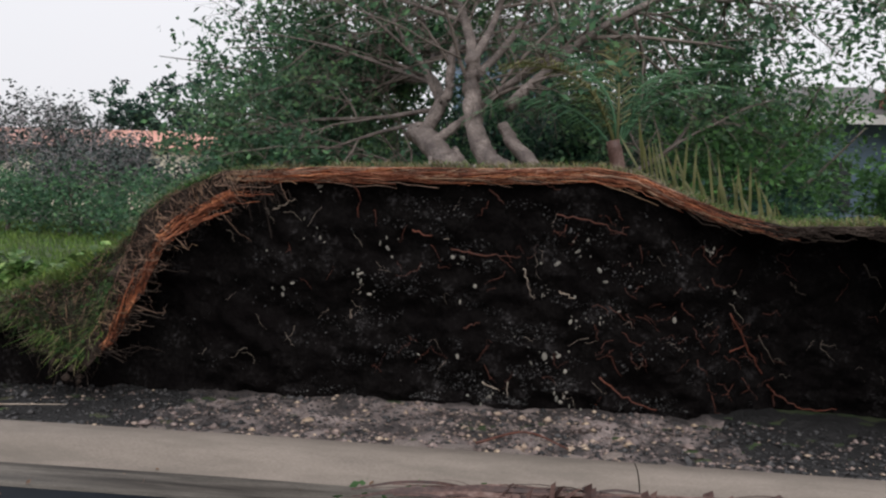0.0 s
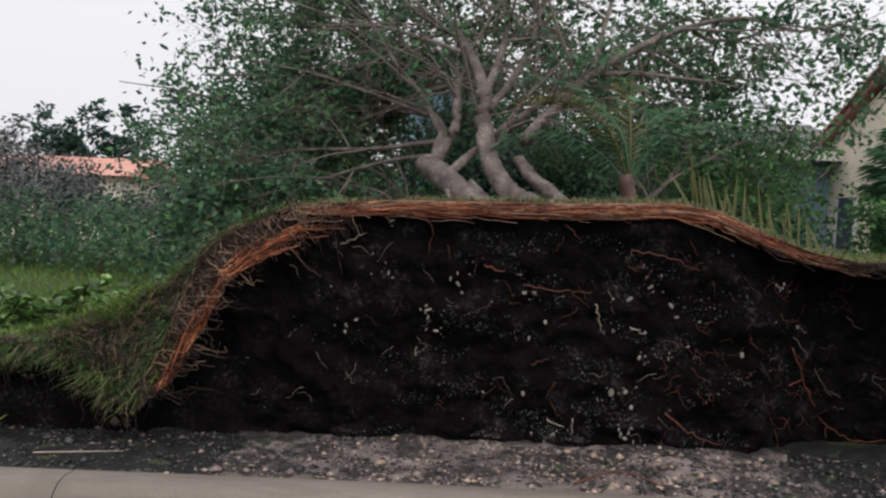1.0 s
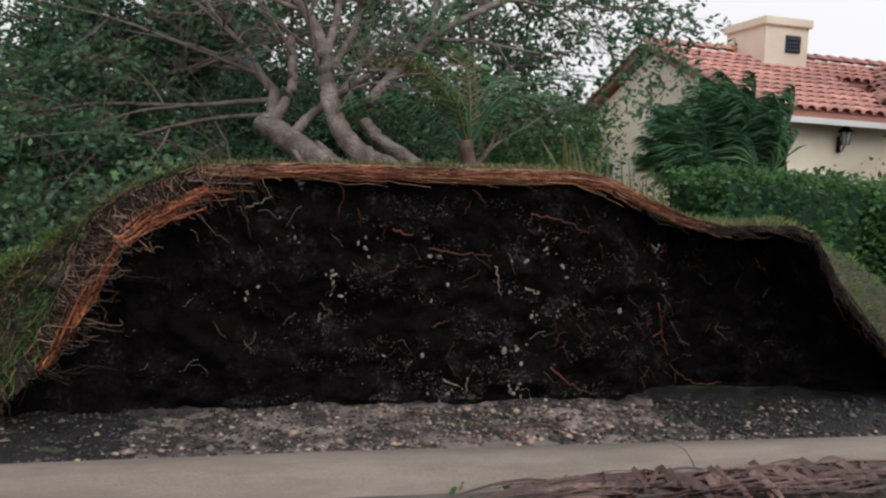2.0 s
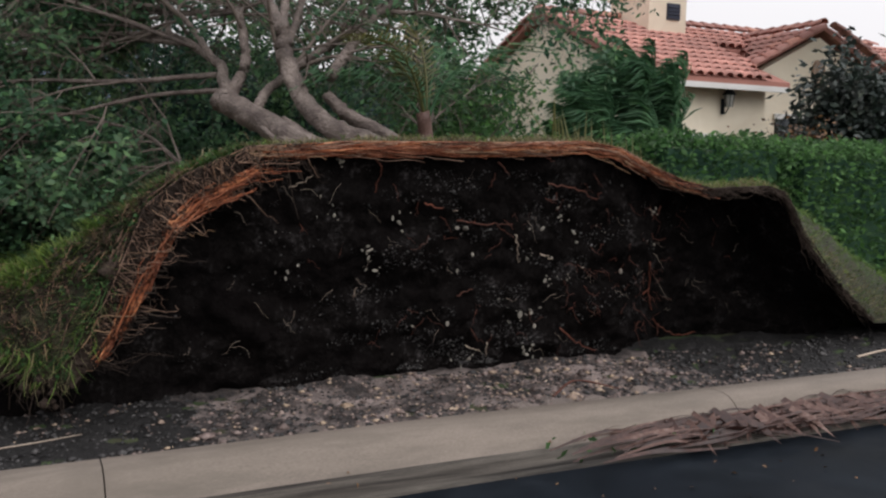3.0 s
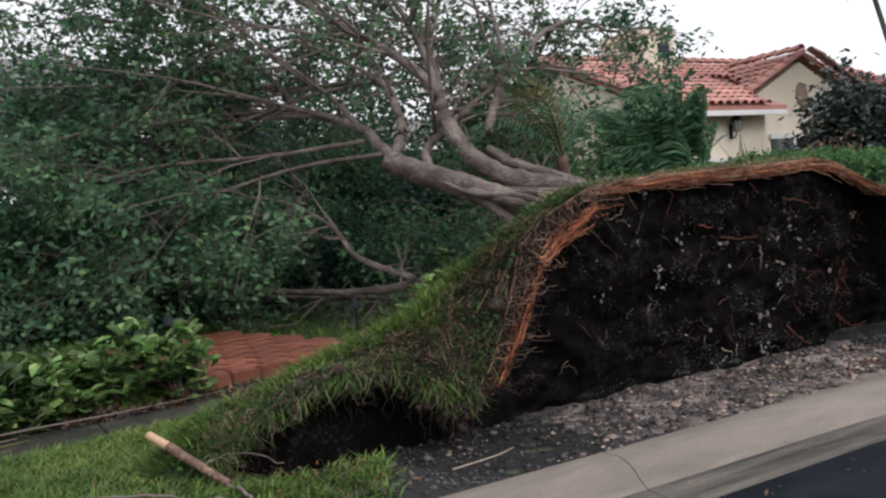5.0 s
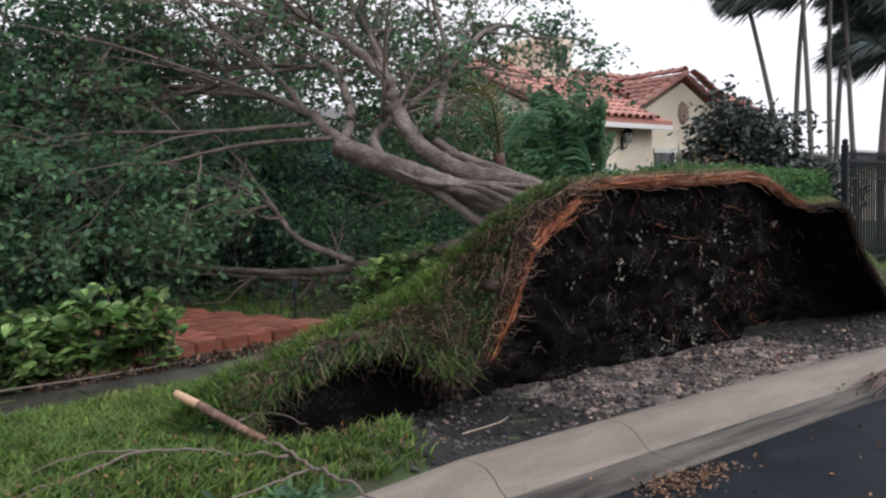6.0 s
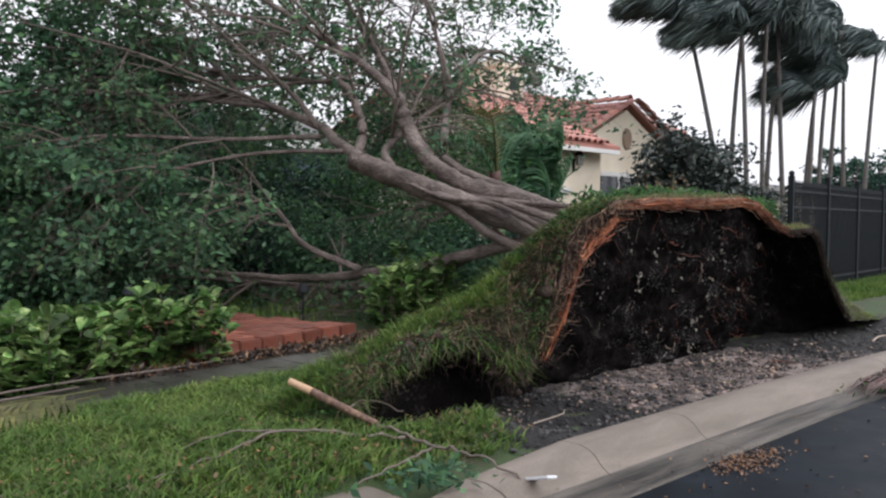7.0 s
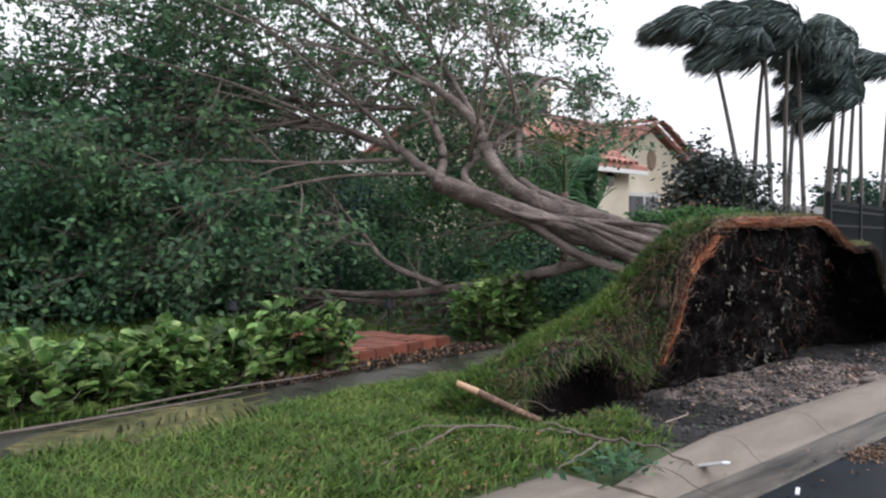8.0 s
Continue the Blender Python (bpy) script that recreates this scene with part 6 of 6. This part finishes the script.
def blown_frond(name, start_way, length, leaflets, leaf_len, sag, material, width, gust=0.16):
    """A palm leaf swept over by the wind: its rib leaves along start_way and bends round, its leaflets stream off like a flag."""
    k = 14
    d = np.array(start_way, dtype=float)
    p, rib, ways = np.zeros(3), [], []
    for i in range(k):
        d = d / np.linalg.norm(d)
        rib.append(p.copy())
        ways.append(d.copy())
        p = p + d * length / k
        d = d + WIND * gust + np.array([0, 0, -sag * (0.5 + i / k)])
    rib, ways = np.array(rib), np.array(ways)
    rv, rf = tube_arrays(rib, 0.012 * length, 0.004, 5)
    s_ = np.repeat(np.linspace(0.10, 1, leaflets), 2) * (k - 1)
    base = np.stack([np.interp(s_, np.arange(k), rib[:, c]) for c in range(3)], -1)
    along = np.stack([np.interp(s_, np.arange(k), ways[:, c]) for c in range(3)], -1)
    side = np.cross(along, (0, 0, 1.0)) * np.tile([1.0, -1.0], leaflets)[:, None]
    L = (leaf_len * (0.45 + 0.75 * np.sin(np.clip(s_ / (k - 1) * 0.9 + 0.12, 0, 1) * math.pi)) * rng.uniform(0.75, 1.15, len(s_)))[:, None]
    way = along * 0.75 + side * 0.40 + WIND * 0.60 + np.array([0, 0, -0.35]) + rng.normal(0, 0.20, base.shape)
    way /= np.linalg.norm(way, axis=1)[:, None]
    w = np.cross(way, rng.normal(0, 0.5, base.shape) + np.array([0.5, 0.5, 0.6]))
    w *= width / (np.linalg.norm(w, axis=1)[:, None] + 1e-9)
    mid, tip = base + way * L * 0.5, base + way * L + WIND * L * 0.12 - np.array([0, 0, 0.22]) * L
    lv = np.stack([base - w * 0.3, base + w * 0.3, mid + w * 0.5, mid - w * 0.5, tip], 1).reshape(-1, 3)
    kk = np.arange(len(s_))[:, None] * 5
    lf = np.concatenate([kk + np.array([[0, 1, 2]]), kk + np.array([[0, 2, 3]]), kk + np.array([[3, 2, 4]])], 1).reshape(-1, 3)
    v, f = join_arrays([(rv, np.concatenate([rf[:, [0, 1, 2]], rf[:, [0, 2, 3]]])), (lv, lf)])
    mesh = raw_mesh(name, v, f)
    mesh.materials.append(material)
    return mesh


def blown_palm(base, height, lean, fronds, length, leaf_len, label, material, trunk_r, group, width=0.07, sag=0.07, spread=55, lift=(15, 75), leaflets=46, gust=0.16):
    t = thing("palm", base, label, "palm", group)
    top = np.array([lean[0], lean[1], height])
    bow = np.array([0.10 * rng.normal(), 0.10 * rng.normal(), 0])
    tubes("trunk", [(smooth_path([(0, 0, 0), top * 0.33 + bow, top * 0.68 + bow * 0.8, top], 7), trunk_r * 1.25, trunk_r * 0.75)], M_PALMTRUNK, t, sides=8)
    az0 = math.atan2(WIND[1], WIND[0])
    for k in range(fronds):
        az, el = az0 + radians(rng.normal(0, spread)), radians(rng.uniform(*lift))
        d = (math.cos(az) * math.cos(el), math.sin(az) * math.cos(el), math.sin(el))
        link("frond", blown_frond("frond", d, length * rng.uniform(0.75, 1.2), leaflets, leaf_len, sag, material, width, gust), None, t, matrix=Matrix.Translation(top))
    return t


# feathery palm clump, blown to one side
for dx, dy, h in ((0, 0, 2.2), (0.45, 0.2, 2.4), (-0.5, 0.2, 2.0), (0.85, 0.0, 2.2), (-0.85, 0.0, 1.6), (0.2, -0.3, 1.5), (1.15, 0.1, 1.9)):
    blown_palm((6.6 + dx * 0.85, 12.5 + dy, 0.08), h, (0.05, 0.0), 11, 1.15, 0.46, "windblown feathery green palm before the house", M_PALM, 0.035, "palm clump", 0.030, 0.045, 100, (35, 88), 50, 0.06)
# tall palms in the storm wind
for x, y, h, lx, ly in ((13.5, 11.6, 6.25, -1.1, 0.7), (13.2, 11.0, 5.7, -0.3, 0.1), (13.9, 11.6, 6.7, 0.2, 0.0), (14.1, 10.9, 6.1, -0.3, 0.0), (14.9, 11.3, 7.0, 0.5, -0.1), (15.3, 10.9, 6.4, -0.4, 0.2), (15.9, 10.7, 6.0, 0.9, 0.0), (16.4, 10.5, 5.5, 0.3, 0.0), (17.2, 10.6, 6.6, 0.9, 0.1), (18.6, 10.2, 6.2, 0.9, 0.0), (15.6, 10.6, 4.6, 0.5, 0.0), (17.6, 10.2, 5.0, -0.3, 0.1)):
    blown_palm((x, y, 0.05), h, (lx, ly), 15 if h > 5 else 9, 1.75 if h > 5 else 1.3, 0.80, "tall slender palm with dark fronds streaming in the wind", M_PALMFAR, 0.062, "tall palms", 0.05, 0.085, 70, (5, 80), 95)


def tree(base, height, crown, count, leaf, material, label, seed, trunk_r=0.1, clumps=200, name="tree"):
    t = thing(name, base, label, "tree")
    g = np.random.default_rng(seed)
    paths = [(smooth_path([(0, 0, 0), (0.05, 0.02, height * 0.35), (0, 0.1, height * 0.7)], 5), trunk_r, trunk_r * 0.5)]
    for _ in range(7):
        a, s = g.uniform(0, 6.28), g.uniform(0.25, 0.6)
        paths.append((smooth_path([(0.03, 0.03, height * s), (crown[0] * 0.4 * math.cos(a), crown[1] * 0.4 * math.sin(a), height * (s + 0.15)), (crown[0] * 0.8 * math.cos(a), crown[1] * 0.8 * math.sin(a), height * (s + 0.32))], 5), trunk_r * 0.4, trunk_r * 0.12))
    tubes("trunk", paths, M_BARK, t, sides=7)
    p = leafy_mass((0, 0, height - crown[2]), crown, count, leaf, clumps, seed, 0.35)
    ob = cloud("crown", *leaf_arrays(p, leaf, 0.3, 0.5), material, t)
    tagged(ob, kind="stuff")
    return t


tree((3.3, 12.3, 0.08), 3.5, (1.35, 1.2, 1.7), 4200, 0.10, M_HEDGE, "leafy green tree standing behind the fallen crown", 21, 0.09, 260)
tree((3.6, 14.4, 0.08), 3.0, (1.1, 1.1, 1.4), 7000, 0.10, M_LEAF, "dark green bushy tree beside the blue house", 22, 0.09, 200)
tree((10.45, 11.2, 0.08), 3.35, (1.05, 1.0, 1.25), 9000, 0.17, M_BRONZE, "dark broad-leaved shrub tree before the house", 23, 0.07, 150)
tree((11.6, 10.6, 0.08), 2.2, (1.6, 1.0, 1.0), 8000, 0.15, M_BRONZE, "dark bronze-leaved shrub behind the hedge", 24, 0.05, 130)
tree((8.4, 10.6, 0.08), 1.95, (0.8, 0.5, 0.4), 700, 0.08, M_FALLLEAF, "sparse reddish shrub behind the hedge", 25, 0.04, 80)
tree((2.2, 10.6, 0.08), 2.4, (1.1, 1.0, 1.15), 5200, 0.09, M_HEDGE, "bright green bush behind the root plate", 26, 0.05, 150)
for i, (x, y, h, r, cnt) in enumerate(((-5.6, 17.5, 4.4, 2.0, 1500), (-3.0, 18.0, 4.4, 2.0, 1500), (0.3, 17.8, 4.6, 2.2, 11000), (2.6, 18.5, 4.0, 1.9, 9000), (-4.6, 15.6, 1.9, 1.5, 6500), (-0.9, 15.4, 3.1, 1.3, 8000),
                                           (0.9, 15.2, 2.8, 1.4, 11000), (2.6, 15.6, 2.4, 1.3, 9500), (-2.7, 15.7, 2.2, 1.1, 6500))):
    tree((x, y, 0.08), h, (r, 1.5, h * 0.47), cnt, 0.14, M_LEAFDARK, "dense dark tree behind the fallen crown", 30 + i, 0.12, 260)


# bushes added as filler for the dark gap beneath trunk and limbs
for i, (x, y, h, r) in enumerate(((0.9, 9.7, 1.25, 0.9), (2.4, 9.4, 1.3, 0.8), (0.6, 11.4, 1.2, 0.9), (-0.3, 12.4, 1.3, 1.0), (0.75, 7.75, 0.95, 0.7), (1.3, 8.5, 1.2, 0.7), (0.2, 8.6, 0.7, 0.7))):
    tree((x, y, 0.08), h, (r, 0.7, h * 0.5), 5200, 0.085, M_LEAFDARK if i % 2 else M_LEAF, "low leafy bush added to fill the dark gap under the fallen limbs", 80 + i, 0.03, 110, "bush")

# bare, wind-stripped bushes far off
def bare_bush(base, height, seed):
    t = thing("bush", base, "distant wind-stripped bush with thin twigs coloured pale grey for haze", "bush", "stripped bushes")
    g = np.random.default_rng(seed)
    chunks_ = []
    def grow(p, d, L, r, lv):
        q = p + d * L
        chunks_.append(tube_arrays(np.array([p, (p + q) / 2 + g.normal(0, 0.06 * L, 3), q]), r, r * 0.6, 4))
        if lv:
            for _ in range(4 if lv > 2 else 3):
                nd = d * 0.8 + g.normal(0, 0.5, 3)
                grow(q, nd / np.linalg.norm(nd), L * g.uniform(0.55, 0.8), r * 0.55, lv - 1)
    for _ in range(5):
        d = np.array([g.normal(0, 0.5), g.normal(0, 0.4), 1.0])
        grow(np.zeros(3), d / np.linalg.norm(d), height * 0.3, 0.06, 4)
    v_, f_ = join_arrays(chunks_)
    tagged(cloud("brushwood", v_, f_, M_BARE, t), kind="stuff")
    tips = np.array([c[0][-4] for c in chunks_])
    tips = tips[tips[:, 2] > height * 0.3]
    lv_ = np.repeat(tips, 3, 0) + g.normal(0, 0.12, (len(tips) * 3, 3))
    tagged(cloud("foliage", *leaf_arrays(lv_, 0.12, 0.2, 0.5), M_BRONZE, t), kind="stuff")
    return t


for i, (x, y, h) in enumerate(((-9.3, 18.5, 2.9), (-10.8, 20.0, 3.3), (-12.6, 21.0, 4.4), (-14.5, 20.0, 4.0), (-8.2, 20.5, 2.6))):
    bare_bush((x, y, 0.06), h, 40 + i)
for i, (x, y, h) in enumerate(((-7.6, 16.5, 1.5), (-9.6, 17.2, 1.5), (-11.5, 18.0, 1.6))):
    tree((x, y, 0.06), h, (1.3, 0.9, 0.75), 3200, 0.10, M_LEAF, "low green bush at the lawn's far edge", 50 + i, 0.05, 120, "bush")
far_house = thing("house", (-19, 34, 0), "distant house with a reddish tile roof", "house")
part("wall", box(-5, 5, 0, 7, -0.05, 2.7), M_STUCCO, far_house)
part("roof", prism([(-0.6, 2.6), (3.5, 3.5), (7.6, 2.6)], "x", -5.5, 5.5), M_TILE, far_house)
part("window", box(-1, 0.6, -0.03, -0.002, 0.9, 2.0), M_GLASS, far_house)
far2 = thing("house", (38, 18, 0), "distant low house with a tile roof beyond the fence", "house")
part("wall", box(-6, 6, 0, 6, -0.05, 2.6), M_STUCCO, far2)
part("roof", prism([(-0.6, 2.5), (3, 3.2), (6.6, 2.5)], "x", -6.5, 6.5), M_GREYROOF, far2)
for i, (x, y, h, r) in enumerate(((40, 14, 4.5, 3), (46, 20, 5.5, 4), (-22, 26, 4.5, 3.2), (-30, 30, 6, 4), (-18, 40, 6, 4), (-6, 40, 4, 4), (6, 38, 6, 5), (18, 36, 6, 5), (28, 28, 5, 4))):
    tree((x, y, 0), h, (r, r * 0.8, h * 0.45), 7000, 0.3, M_LEAFDARK, "distant tree in the haze", 60 + i, 0.2, 150)

# ---- black picket fence ----
fence = thing("picket_fence", (6.95, 7.3, 0.05), "black metal picket fence beside the hedge", "fence")
fence.rotation_euler = (0, 0, radians(5))
for k in range(0, 5):
    post = part("post", box(-0.045, 0.045, -0.045, 0.045, 0, 1.98, 0.006), M_DARKMETAL, fence, matrix=Matrix.Translation((k * 2.0, 0, 0)))
    bm = bmesh.new()
    bmesh.ops.create_uvsphere(bm, u_segments=8, v_segments=6, radius=0.05)
    part("finial", bm, M_DARKMETAL, post, matrix=Matrix.Translation((0, 0, 2.02)))
for z in (0.2, 1.45, 1.72):
    part("rail", box(0, 8.0, -0.018, 0.018, z, z + 0.04), M_DARKMETAL, fence)
PICKET = bpy.data.meshes.new("picket")
bm = box(-0.014, 0.014, -0.012, 0.012, 0.08, 1.84)
bmesh.ops.create_cone(bm, cap_ends=True, segments=4, radius1=0.03, radius2=0.002, depth=0.10, matrix=Matrix.Translation((0, 0, 1.88)))
bm.to_mesh(PICKET)
bm.free()
PICKET.materials.append(M_DARKMETAL)
for k in range(1, 72):
    if k % 18:
        link("picket", PICKET, None, fence, matrix=Matrix.Translation((k * 2.0 / 18, 0, 0)))
